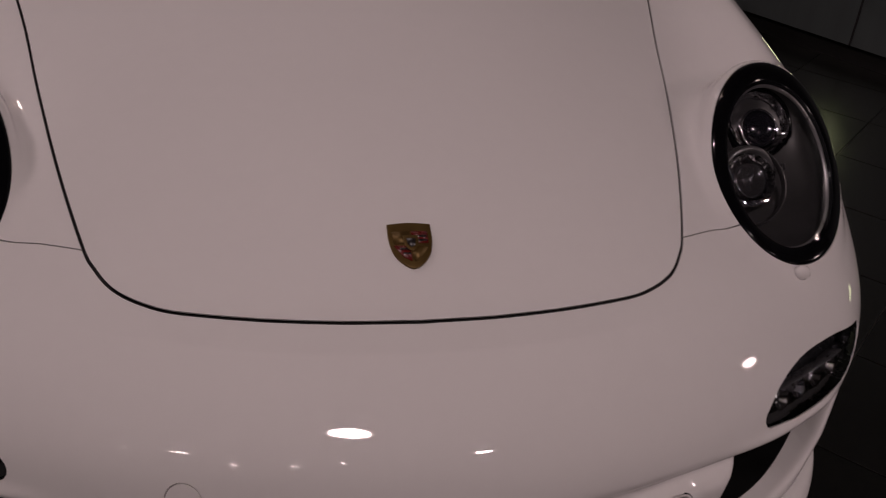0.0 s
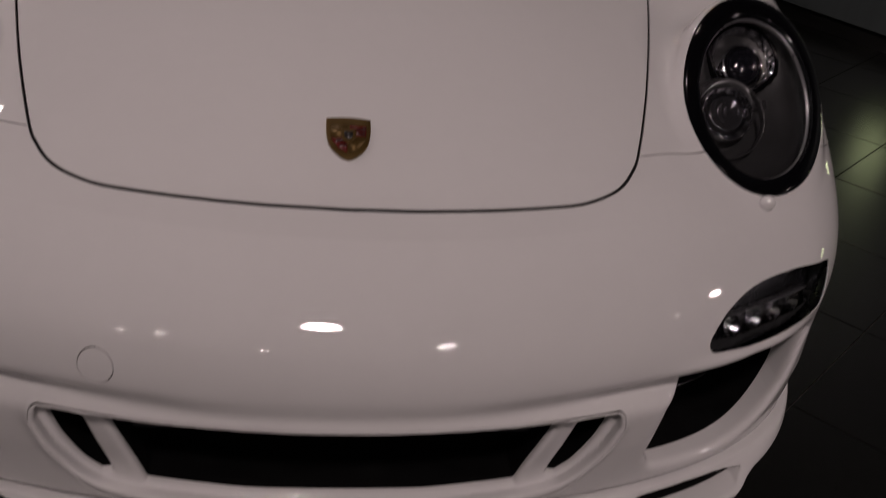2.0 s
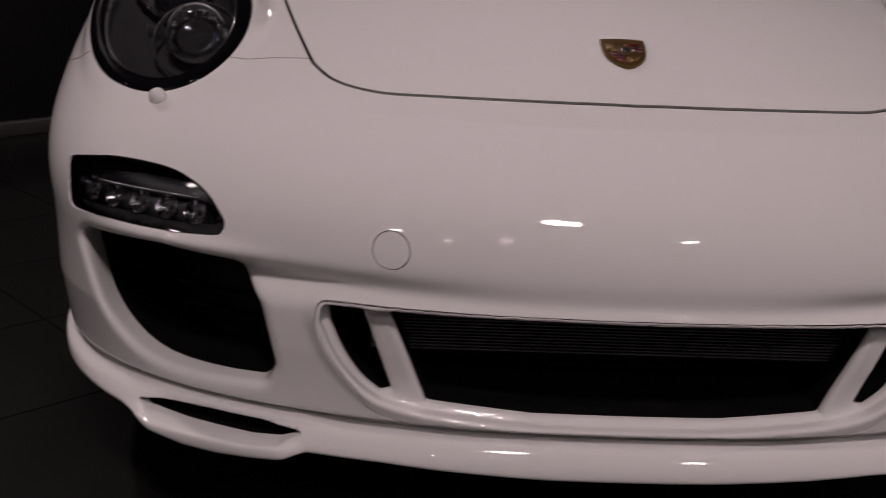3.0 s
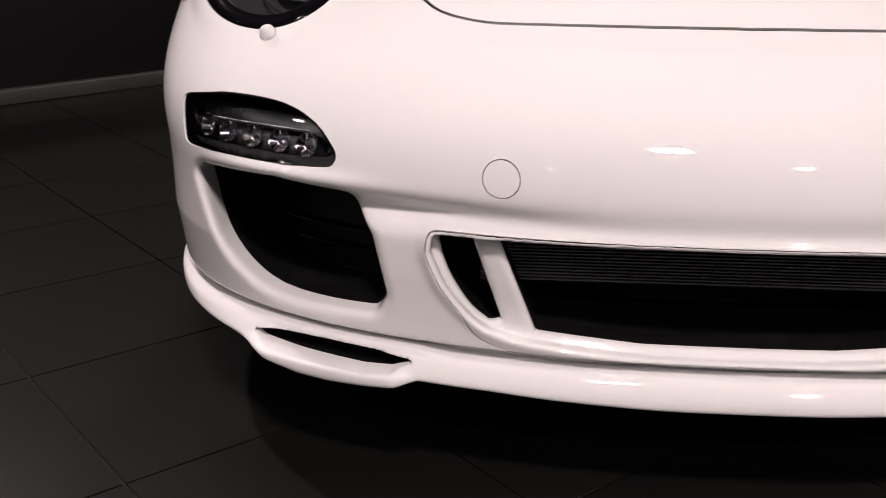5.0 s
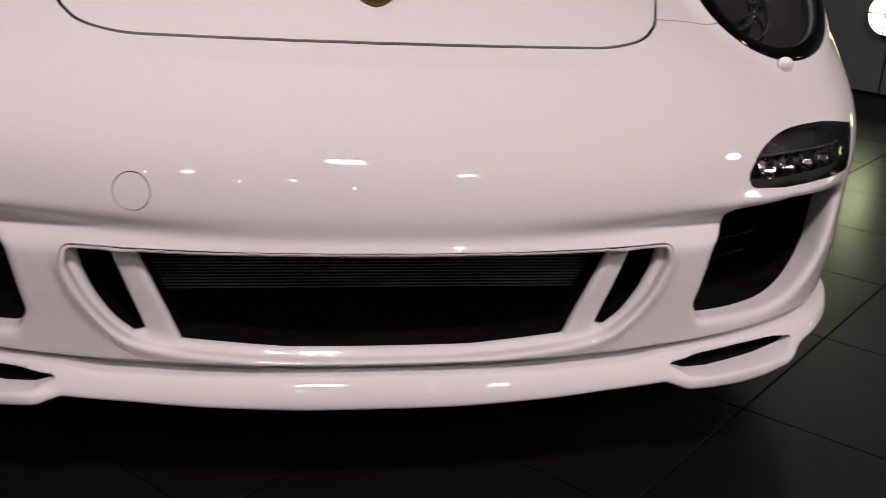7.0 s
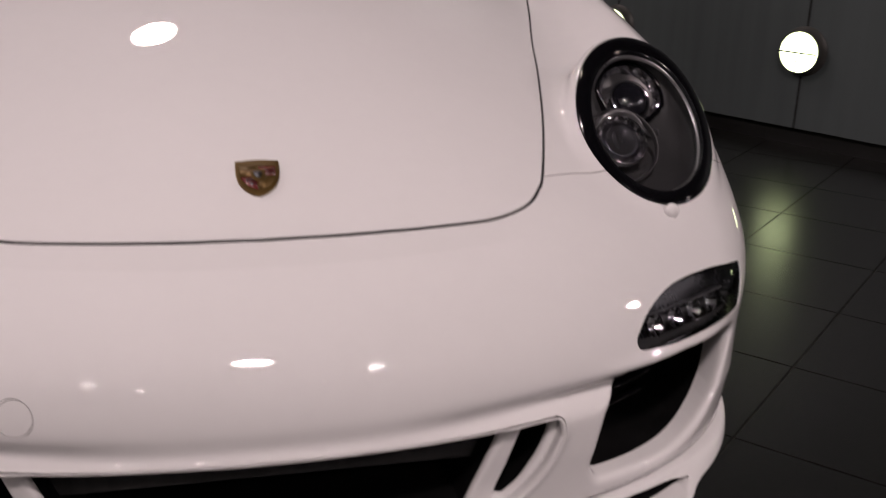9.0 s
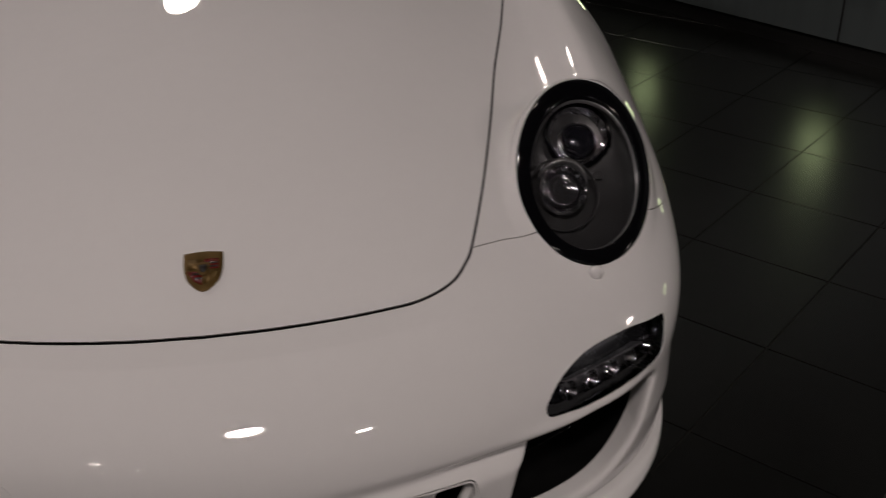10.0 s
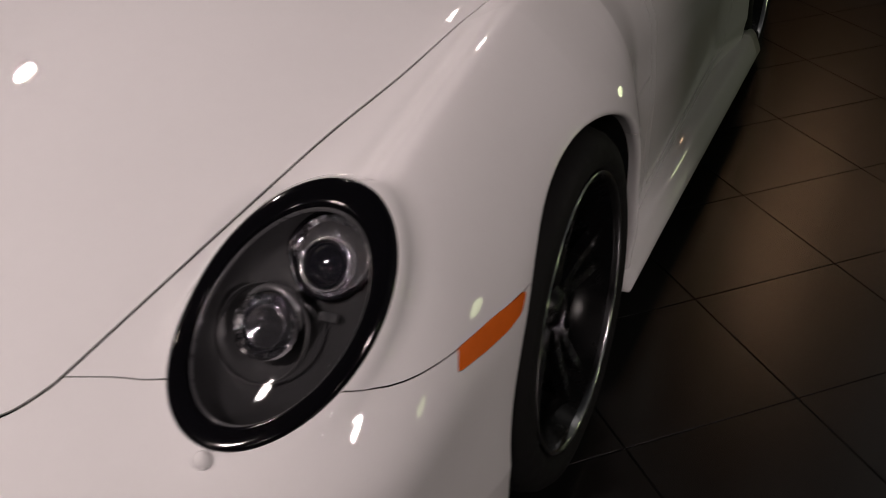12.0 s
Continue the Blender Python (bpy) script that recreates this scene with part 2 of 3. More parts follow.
def wheel_hole(x, y, z):
    front = np.sqrt((y - WHEEL_Y) ** 2 + (z - WHEEL_Z) ** 2) - ARCH
    back = np.sqrt((y - REAR_Y) ** 2 + (z - WHEEL_Z) ** 2) - ARCH
    return np.maximum(np.minimum(front, back), 0.55 - np.abs(x))


def body_field(x, y, z):
    ax = np.abs(x)
    s = skin(x, y, z)
    mouth = in_mouth(ax, z)
    front = y - 0.45
    shallow = np.maximum(np.maximum(mouth, -s - 0.021), front)
    deep = np.minimum(in_gap(ax, z), in_slot(ax, z))
    deep = np.maximum(np.maximum(deep, -s - 0.22), front)
    side = np.maximum(np.maximum(in_intake(ax, z), -s - 0.13), y - 0.6)
    f = soft_max(s, -shallow, 0.006)
    f = soft_max(f, -deep, 0.011)
    f = soft_max(f, -side, 0.016)
    f = soft_max(f, -wheel_hole(x, y, z), 0.012)
    return soft_max(f, 0.19 - 0.05 * ramp(y, 0.35, 0.6) - z, 0.012)


in_slit = Table(((0.412, 0.190), (0.436, 0.180), (0.474, 0.176), (0.565, 0.177), (0.620, 0.180), (0.634, 0.187), (0.60, 0.193), (0.53, 0.1955), (0.46, 0.195)), 0.002)
LIP_X = (0.0, 0.1, 0.23, 0.31, 0.40, 0.43, 0.474, 0.52, 0.567, 0.616, 0.645, 0.68, 0.90)
LIP_LOW = (0.160, 0.160, 0.164, 0.168, 0.169, 0.160, 0.156, 0.154, 0.155, 0.163, 0.174, 0.176, 0.177)


def lip_field(x, y, z):
    """The splitter under the nose, with a winglet and a slit towards each corner."""
    x = np.abs(x)
    wing = ramp(x, 0.40, 0.44) * (1 - ramp(x, 0.61, 0.67))
    low = np.interp(x, LIP_X, LIP_LOW)
    high = 0.199 + 0.006 * ramp(x, 0.35, 0.41) - 0.008 * ramp(x, 0.60, 0.80)
    u = np.clip((0.200 - z) / 0.034, 0, 1.2)
    out = (0.002 + 0.021 * (2 * u - u * u)) * (1 - ramp(x, 0.62, 0.84)) - 0.004 * ramp(x, 0.75, 0.86) + 0.016 * wing * ramp(z, 0.186, 0.174)
    p = plan(x, y)
    f = soft_max(soft_max(p - out, low - z, 0.007), z - high, 0.008)
    f = soft_max(f, -0.075 - p, 0.02)
    slit = in_slit(x, z)
    f = soft_max(f, -np.maximum(slit, y - 0.6), 0.005)
    return soft_max(f, y - 0.62, 0.01)


# ---- turning the field into panels ----
def gradient(f, p, e=0.0008):
    g = np.empty_like(p)
    for i in range(3):
        d = np.zeros(3)
        d[i] = e
        a, b = p + d, p - d
        g[:, i] = (f(a[:, 0], a[:, 1], a[:, 2]) - f(b[:, 0], b[:, 1], b[:, 2])) / (2 * e)
    return g


def unit(v):
    return v / np.maximum(np.linalg.norm(v, axis=1, keepdims=True), 1e-9)


def surface(f, low, high, h):
    """Triangles of f = 0 for x >= 0, mirrored to the other side: places, normals, triangles."""
    xs = np.arange(-h / 2, high[0], h)
    ys, zs = np.arange(low[1], high[1], h), np.arange(low[2], high[2], h)
    grid = np.empty((len(xs), len(ys), len(zs)), np.float32)
    for i in range(0, len(xs), 16):
        grid[i:i + 16] = f(xs[i:i + 16, None, None], ys[None, :, None], zs[None, None, :])
    neg = grid < 0
    corner = [(a, b, c) for a in (0, 1) for b in (0, 1) for c in (0, 1)]
    cut = lambda a, o: a[o[0]:a.shape[0] - 1 + o[0], o[1]:a.shape[1] - 1 + o[1], o[2]:a.shape[2] - 1 + o[2]]
    count = sum(cut(neg, o).astype(np.int8) for o in corner)
    cells = np.argwhere((count > 0) & (count < 8))
    number = -np.ones(count.shape, np.int64)
    number[tuple(cells.T)] = np.arange(len(cells))
    val = {o: grid[cells[:, 0] + o[0], cells[:, 1] + o[1], cells[:, 2] + o[2]].astype(float) for o in corner}
    total, hits = np.zeros((len(cells), 3)), np.zeros(len(cells))
    for a in corner:
        for axis in range(3):
            if a[axis] == 0:
                b = tuple(1 if k == axis else a[k] for k in range(3))
                va, vb = val[a], val[b]
                on = (va < 0) != (vb < 0)
                s = np.where(on, va / np.where(on, va - vb, 1), 0)
                q = np.tile(np.array(a, float), (len(cells), 1))
                q[:, axis] += s
                total += q * on[:, None]
                hits += on
    p = (cells + total / hits[:, None]) * h + np.array([xs[0], ys[0], zs[0]])
    quads = []
    for axis in range(3):
        u, w = (axis + 1) % 3, (axis + 2) % 3
        n = [grid.shape[k] for k in range(3)]
        sl0 = [slice(0, n[k] - 1) if k == axis else slice(1, n[k] - 1) for k in range(3)]
        sl1 = [slice(1, n[k]) if k == axis else slice(1, n[k] - 1) for k in range(3)]
        a, b = neg[tuple(sl0)], neg[tuple(sl1)]
        for flip, mask in ((False, a & ~b), (True, ~a & b)):
            at = np.argwhere(mask)
            at[:, u] += 1
            at[:, w] += 1
            ring = []
            for du, dw in ((-1, -1), (0, -1), (0, 0), (-1, 0)):
                q = at.copy()
                q[:, u] += du
                q[:, w] += dw
                ring.append(number[tuple(q.T)])
            q = np.stack(ring[::-1] if flip else ring, 1)
            quads.append(q[(q >= 0).all(1)])
    quads = np.concatenate(quads)
    middle = np.abs(p[:, 0]) < h * 0.51
    for _ in range(3):
        g = gradient(f, p)
        p -= g * (f(p[:, 0], p[:, 1], p[:, 2]) / np.maximum((g * g).sum(1), 0.05))[:, None].clip(-h * 0.5, h * 0.5)
        p[middle & (cells[:, 0] == 0), 0] = 0
    nrm = unit(gradient(f, p, 0.002))
    tris = np.concatenate([quads[:, [0, 1, 2]], quads[:, [0, 2, 3]]])
    # mirror, sharing the middle line
    k = len(p)
    centre = cells[:, 0] == 0
    other = np.where(centre, np.arange(k), np.cumsum(~centre) - 1 + k)
    p2 = np.concatenate([p, p[~centre] * (-1, 1, 1)])
    nrm[centre, 0] = 0
    n2 = np.concatenate([nrm, nrm[~centre] * (-1, 1, 1)])
    keep = ~(centre[tris].all(1))
    return p2, unit(n2), np.concatenate([tris, other[tris[keep]][:, ::-1]])


def clip(mesh, g):
    """The piece of a mesh on which g(places) < 0, cut cleanly along g = 0."""
    p, n, t = mesh
    v = g(p)
    s = v[t] < 0
    k = s.sum(1)
    whole = t[k == 3]
    edges, new_p, new_n = {}, [], []

    def at(a, b):
        key = (a, b) if a < b else (b, a)
        if key not in edges:
            w = v[a] / (v[a] - v[b])
            edges[key] = len(p) + len(new_p)
            new_p.append(p[a] + (p[b] - p[a]) * w)
            new_n.append(n[a] + (n[b] - n[a]) * w)
        return edges[key]
    extra = []
    for tri, inside in zip(t[(k == 1) | (k == 2)], s[(k == 1) | (k == 2)]):
        if inside.sum() == 1:
            i = int(np.argmax(inside))
            a, b, c = tri[i], tri[(i + 1) % 3], tri[(i + 2) % 3]
            extra.append((a, at(a, b), at(a, c)))
        else:
            i = int(np.argmin(inside))
            a, b, c = tri[i], tri[(i + 1) % 3], tri[(i + 2) % 3]
            ab, ac = at(a, b), at(a, c)
            extra += [(ab, b, c), (ab, c, ac)]
    t2 = np.concatenate([whole, np.array(extra, int).reshape(-1, 3)])
    if new_p:
        p, n = np.concatenate([p, np.array(new_p)]), np.concatenate([n, unit(np.array(new_n))])
    used, inv = np.unique(t2, return_inverse=True)
    return p[used], n[used], inv.reshape(-1, 3)


def flange(mesh, depth=0.009):
    """Folds the rim of a panel inwards, so that its edge has thickness."""
    p, n, t = mesh
    e = np.concatenate([t[:, [0, 1]], t[:, [1, 2]], t[:, [2, 0]]])
    key = np.sort(e, 1)
    _, first, count = np.unique(key[:, 0] * len(p) + key[:, 1], return_index=True, return_counts=True)
    rim = e[first[count == 1]]
    if not len(rim):
        return mesh
    a, b = rim[:, 0], rim[:, 1]
    side = unit(np.cross(p[b] - p[a], n[a]))
    k, m = len(p), len(rim)
    q = np.concatenate([p, p[a], p[b], p[b] - n[b] * depth, p[a] - n[a] * depth])
    i = np.arange(m) + k
    nn = np.concatenate([n, side, side, side, side])
    return q, nn, np.concatenate([t, np.stack([i, i + 3 * m, i + m], 1), np.stack([i + m, i + 3 * m, i + 2 * m], 1)])


def panel(name, mesh, mat, parent, label="", depth=0.009):
    if depth:
        mesh = flange(mesh, depth)
    p, n, t = mesh
    d = bpy.data.meshes.new(name)
    d.from_pydata(p.tolist(), [], t.tolist())
    d.polygons.foreach_set("use_smooth", np.ones(len(t), bool))
    d.normals_split_custom_set_from_vertices(n.tolist())
    d.materials.append(mat)
    ob = new(name, d)
    ob.parent = parent
    return tagged(ob, label)


def part(name, bm, mat, parent=None, label="", smooth=True):
    d = bpy.data.meshes.new(name)
    bm.normal_update()
    bm.to_mesh(d)
    bm.free()
    if smooth:
        d.polygons.foreach_set("use_smooth", np.ones(len(d.polygons), bool))
    d.materials.append(mat)
    ob = new(name, d)
    ob.parent = parent
    return tagged(ob, label)


def thing(name, label, category, m=None, group="", kind=""):
    ob = new(name)
    ob.empty_display_size = 0.1
    if m is not None:
        ob.matrix_basis = m
    return tagged(ob, label, category, group, kind)


def lathe(profile, steps=48, m=None, closed=False):
    """Turns a profile of (radius, height) about z."""
    bm = bmesh.new()
    rings = []
    for k in range(steps):
        a = 2 * math.pi * k / steps
        rings.append([bm.verts.new((r * math.cos(a), r * math.sin(a), z)) for r, z in profile])
    for k in range(steps):
        A, B = rings[k], rings[(k + 1) % steps]
        for i in range(len(profile) - (0 if closed else 1)):
            j = (i + 1) % len(profile)
            bm.faces.new((A[i], B[i], B[j], A[j]))
    bmesh.ops.remove_doubles(bm, verts=bm.verts, dist=1e-5)
    bmesh.ops.recalc_face_normals(bm, faces=bm.faces)
    if m is not None:
        bm.transform(m)
    return bm


def box(size, m=None, bevel=0.0, segments=2):
    bm = bmesh.new()
    bmesh.ops.create_cube(bm, size=1)
    bmesh.ops.scale(bm, vec=size, verts=bm.verts)
    if bevel:
        bmesh.ops.bevel(bm, geom=bm.edges[:], offset=bevel, segments=segments, affect="EDGES", profile=0.5)
    if m is not None:
        bm.transform(m)
    return bm


def prism(points, depth, m=None, bevel=0.0):
    """A flat outline with thickness, from z = 0 up to depth."""
    bm = bmesh.new()
    face = bm.faces.new([bm.verts.new((x, y, 0)) for x, y in points])
    up = bmesh.ops.extrude_face_region(bm, geom=[face])
    tops = [v for v in up["geom"] if isinstance(v, bmesh.types.BMVert)]
    bmesh.ops.translate(bm, verts=tops, vec=(0, 0, depth))
    bmesh.ops.recalc_face_normals(bm, faces=bm.faces)
    if bevel:
        rim = [e for e in bm.edges if all(v in tops for v in e.verts)]
        bmesh.ops.bevel(bm, geom=rim, offset=bevel, segments=2, affect="EDGES", profile=0.5)
    if m is not None:
        bm.transform(m)
    return bm


def smooth_loop(points, n=6, closed=True):
    """A rounded run through a few corners."""
    q, out, k = [np.array(a, float) for a in points], [], len(points)
    for i in range(k if closed else k - 1):
        if closed:
            a, b, c, d = q[i - 1], q[i], q[(i + 1) % k], q[(i + 2) % k]
        else:
            a, b, c, d = q[max(i - 1, 0)], q[i], q[i + 1], q[min(i + 2, k - 1)]
        for s in np.arange(n) / n:
            out.append(0.5 * (2 * b + (c - a) * s + (2 * a - 5 * b + 4 * c - d) * s * s + (3 * b - a - 3 * c + d) * s ** 3))
    return [tuple(o) for o in out] + ([] if closed else [tuple(q[-1])])


def aim(at, axis):
    """A pose at a place with its z along an axis."""
    return Matrix.Translation(at) @ Vector(axis).to_track_quat("Z", "Y").to_matrix().to_4x4()


# ---- the car ----
def whole_field(x, y, z):
    b = body_field(x, y, z)
    return soft_min(b, np.maximum(cabin(x, y, z), 0.7 - z), 0.05)


HOOD_HALF = ((0.0, 0.1215), (0.10, 0.126), (0.204, 0.1405), (0.30, 0.164), (0.350, 0.185), (0.386, 0.211), (0.410, 0.244), (0.429, 0.285), (0.471, 0.422),
             (0.516, 0.600), (0.553, 0.765), (0.596, 0.930), (0.634, 1.090), (0.692, 1.290), (0.700, 1.350), (0.676, 1.385), (0.62, 1.400), (0.30, 1.440), (0.0, 1.450))
HOOD = smooth_loop(HOOD_HALF, 5, closed=False)
HOOD = HOOD + [(-x, y) for x, y in HOOD[-2:0:-1]]
SEAM_X, SEAM_Y = (0.0, 0.425, 0.485, 0.54, 0.66, 0.762, 0.80, 0.82, 0.835, 0.848, 0.90), (0.262, 0.276, 0.303, 0.323, 0.365, 0.392, 0.428, 0.458, 0.500, 0.546, 0.74)
MARKER = ((0.551, 0.588), (0.537, 0.566), (0.60, 0.559), (0.655, 0.556), (0.70, 0.560), (0.72, 0.578), (0.63, 0.586))
TOW_X, TOW_Z, TOW_R = -0.301, 0.441, 0.0225

in_hood = lambda p: outline(p[:, 0], p[:, 1], HOOD)
FLANK_Y, FLANK_Z = (0.36, 0.387, 0.408, 0.433, 0.454, 0.479, 0.509, 0.55, 1.0), (0.628, 0.618, 0.609, 0.601, 0.597, 0.594, 0.592, 0.590, 0.572)
seam = lambda p: np.where(np.abs(p[:, 0]) > 0.764, p[:, 2] - np.interp(p[:, 1], FLANK_Y, FLANK_Z), p[:, 1] - np.interp(np.abs(p[:, 0]), SEAM_X, SEAM_Y))
depth_in = lambda p: -skin(p[:, 0], p[:, 1], p[:, 2])


def in_lamp(p):
    r, h = lamp_radius(np.abs(p[:, 0]), p[:, 1], p[:, 2])
    return np.where((p[:, 2] > 0.5) & (h > -0.1), (r - 1) * 0.15, 1.0)


in_fog = lambda p: np.where(p[:, 1] < 0.5, outline(np.abs(p[:, 0]), p[:, 2], FOG, FOG_R), 1.0)
in_tow = lambda p: np.where(p[:, 1] < 0.3, np.hypot(p[:, 0] - TOW_X, p[:, 2] - TOW_Z) - TOW_R, 1.0)
in_marker = lambda p: np.where(np.abs(p[:, 0]) > 0.75, outline(p[:, 1], p[:, 2], MARKER, 0.004), 1.0)
inside_out = lambda f: (lambda p: -f(p))
shift = lambda f, d: (lambda p: f(p) + d)
side_only = lambda s: (lambda p: -s * p[:, 0])

car = thing("sports_car", "white two-door sports car with oval headlights, parked on dark tiles", "car")
FRONT_END = 1.62
shell = surface(whole_field, (0, -0.10, 0.10), (0.96, FRONT_END + 0.02, 1.05), 0.0052)
shell = clip(shell, lambda p: p[:, 1] - FRONT_END)
shell = clip(shell, lambda p: 0.60 - np.abs(p[:, 0]) - 10 * (0.17 < p[:, 2]) + 0 * p[:, 0])
ducts = clip(clip(shell, lambda p: 0.036 - depth_in(p)), lambda p: p[:, 1] - 0.55)
paint = clip(shell, lambda p: np.where(p[:, 1] < 0.55, depth_in(p) - 0.036, np.where(np.abs(p[:, 0]) > 0.6, depth_in(p) - 0.02, -1)))
panel("hood", clip(paint, shift(in_hood, 0.0022)), PAINT, car, "smooth white front lid", 0.004)
rest = clip(paint, shift(inside_out(in_hood), 0.0022))
rest = clip(rest, inside_out(in_lamp))
bumper = clip(clip(clip(rest, shift(seam, 0.0011)), inside_out(in_fog)), shift(inside_out(in_tow), 0.0006))
bumper = clip(bumper, inside_out(in_marker))
mouth_edge = lambda p: np.where((p[:, 1] < 0.45) & (p[:, 2] < 0.40), in_mouth(np.abs(p[:, 0]), p[:, 2]) - 0.007 - 0.012 * ramp(p[:, 2], 0.27, 0.225), 1.0)
panel("mouth_frame", clip(bumper, shift(mouth_edge, 0.0010)), PAINT, car, "white frame of the middle opening with slanted struts", 0.003)
bumper = clip(bumper, shift(inside_out(mouth_edge), 0.0010))
fenders = clip(clip(rest, shift(inside_out(seam), 0.0011)), inside_out(in_marker))
panel("bumper", bumper, PAINT, car, "white front bumper with large air intakes", 0.004)
for s in (-1, 1):
    panel("fender", clip(fenders, side_only(s)), PAINT, car, "", 0.004)
panel("tow_cover", clip(clip(rest, shift(in_tow, 0.0007)), lambda p: p[:, 0]), PAINT, car, "round painted cover", 0.004)
panel("intake_duct", ducts, BLACK, car, "black plastic ducts", 0)
lip = surface(lip_field, (0, -0.10, 0.09), (0.96, 0.66, 0.25), 0.0033)
in_slit_wall = lambda p: np.maximum(in_slit(np.abs(p[:, 0]), p[:, 2]) - 0.004, plan(np.abs(p[:, 0]), p[:, 1]) + 0.002)
splitter = panel("front_lip", clip(lip, inside_out(in_slit_wall)), PAINT, car, "white splitter with small winglets", 0)
# the white slit's walls take the black material in place of its own shade
for s in (-1, 1):
    panel("slit", clip(clip(lip, in_slit_wall), side_only(s)), BLACK, splitter, "slit above the winglet, with shade painted on its walls", 0)

# dark sheet added under the panels, seen through the joints as their shade
under = surface(lambda x, y, z: whole_field(x, y, z) + 0.013, (0, -0.08, 0.16), (0.96, FRONT_END, 1.0), 0.012)
under = clip(clip(under, shift(inside_out(in_lamp), -0.01)), shift(inside_out(in_fog), -0.008))
panel("gap_backing", under, GAP, car, "", 0)


def on_skin(p, n):
    """Slides places along n until they lie on the skin."""
    p = np.array(p, float)
    for _ in range(12):
        p = p - n * (skin(p[:, 0], p[:, 1], p[:, 2]) / 0.93)[:, None]
    return p


def skin_bar(x0, x1, height, profile):
    """A bar that follows the skin from x0 to x1; its profile gives places out of the skin and up."""
    bm = bmesh.new()
    rows = []
    for x in np.linspace(x0, x1, 22):
        q = on_skin([(x, 0.1, height(x))], np.array((0.35, -0.93, 0.0)))[0]
        n = gradient(skin, q[None])[0]
        n = n / np.linalg.norm(n)
        rows.append([bm.verts.new(q + n * a + np.array((0, 0, b))) for a, b in profile])
    k = len(profile)
    for a, b in zip(rows, rows[1:]):
        for i in range(k):
            bm.faces.new((a[i], b[i], b[(i + 1) % k], a[(i + 1) % k]))
    bm.faces.new(rows[0]), bm.faces.new(rows[-1])
    bmesh.ops.recalc_face_normals(bm, faces=bm.faces)
    return bm


def lamp_patch(r0, r1, rings, steps, lift):
    """A sheet inside the headlight's oval between two relative radii, lifted off the skin."""
    n = LAMP_N / np.linalg.norm(LAMP_N)
    rr = np.linspace(r0, r1, rings)
    p, h = [], []
    for r in rr:
        for k in range(steps):
            a = 2 * math.pi * k / steps
            drop = 0.008 * min(1.0, (1 - r) / 0.2)
            p.append(LAMP_C - LAMP_U * drop + LAMP_U * LAMP_A * r * math.cos(a) + LAMP_V * LAMP_B * r * math.sin(a))
            h.append(lift(r))
    p = on_skin(p, n) + np.array(h)[:, None] * n
    bm = bmesh.new()
    vs = [bm.verts.new(v) for v in p]
    for i in range(rings - 1):
        for k in range(steps):
            q = (k + 1) % steps
            bm.faces.new((vs[i * steps + k], vs[(i + 1) * steps + k], vs[(i + 1) * steps + q], vs[i * steps + q]))
    bmesh.ops.remove_doubles(bm, verts=bm.verts, dist=1e-5)
    bmesh.ops.recalc_face_normals(bm, faces=bm.faces)
    if sum(f.normal.dot(Vector(n)) for f in bm.faces) < 0:
        bmesh.ops.reverse_faces(bm, faces=bm.faces)
    return bm


def mirrored(bm, s):
    if s < 0:
        bmesh.ops.scale(bm, vec=(-1, 1, 1), verts=bm.verts)
        bmesh.ops.reverse_faces(bm, faces=bm.faces)
    return bm


def turned(bm, f, m):
    """Shifts a turned shape's points by f(radius, angle from the lamp's upper side, height)."""
    up = m.to_3x3().inverted() @ Vector(LAMP_U)
    zero = math.atan2(up.y, up.x)
    for v in bm.verts:
        r, a = math.hypot(v.co.x, v.co.y), math.atan2(v.co.y, v.co.x)
        if r > 1e-6:
            r, h = f(r, (a - zero + math.pi) % (2 * math.pi) - math.pi, v.co.z)
            v.co = (r * math.cos(a), r * math.sin(a), h)
    bmesh.ops.recalc_face_normals(bm, faces=bm.faces)
    bm.transform(m)
    return bm


def facets(n, depth):
    chance = random.Random(n)
    return lambda r, a, h: (r, h - depth * chance.random())


def main_projector(at, axis, R, s, parent):
    """The upper lamp: a faceted bright bowl in a notched dark collar, its lens set low."""
    m = aim(at, axis)
    notch = lambda r, a, h: (r * (1.0 if abs(a) < 1.75 else 0.90 if abs(a) > 1.95 else 0.95), h)
    part("collar", mirrored(turned(lathe([(R * 1.0, -0.03), (R * 1.0, -0.004), (R * 1.05, 0.0), (R * 1.15, -0.004), (R * 1.17, -0.035)], 96), notch, m), s), GLOSS_BLACK, parent, "notched dark collar")
    part("reflector", mirrored(turned(lathe([(R * 0.58, -0.032), (R * 0.70, -0.024), (R * 0.74, -0.020), (R * 0.86, -0.012), (R * 0.89, -0.009), (R * 0.985, 0.0)], 44), facets(44, 0.004), m), s), CHROME, parent, "", False)
    low = m @ Matrix.Translation(m.to_3x3().inverted() @ Vector(LAMP_U) * (-0.20 * R))
    part("projector_ring", mirrored(lathe([(R * 0.66, -0.03), (R * 0.66, -0.006), (R * 0.62, -0.001), (R * 0.565, -0.004), (R * 0.55, -0.014)], 40, low), s), CHROME, parent)
    k = R * 0.56
    part("projector_lens", mirrored(lathe([(k, -0.016), (k, -0.008)] + [(k * math.cos(a), -0.008 + k * 0.55 * math.sin(a)) for a in np.linspace(0.1, math.pi / 2, 8)], 32, low), s), LENS_DARK, parent)


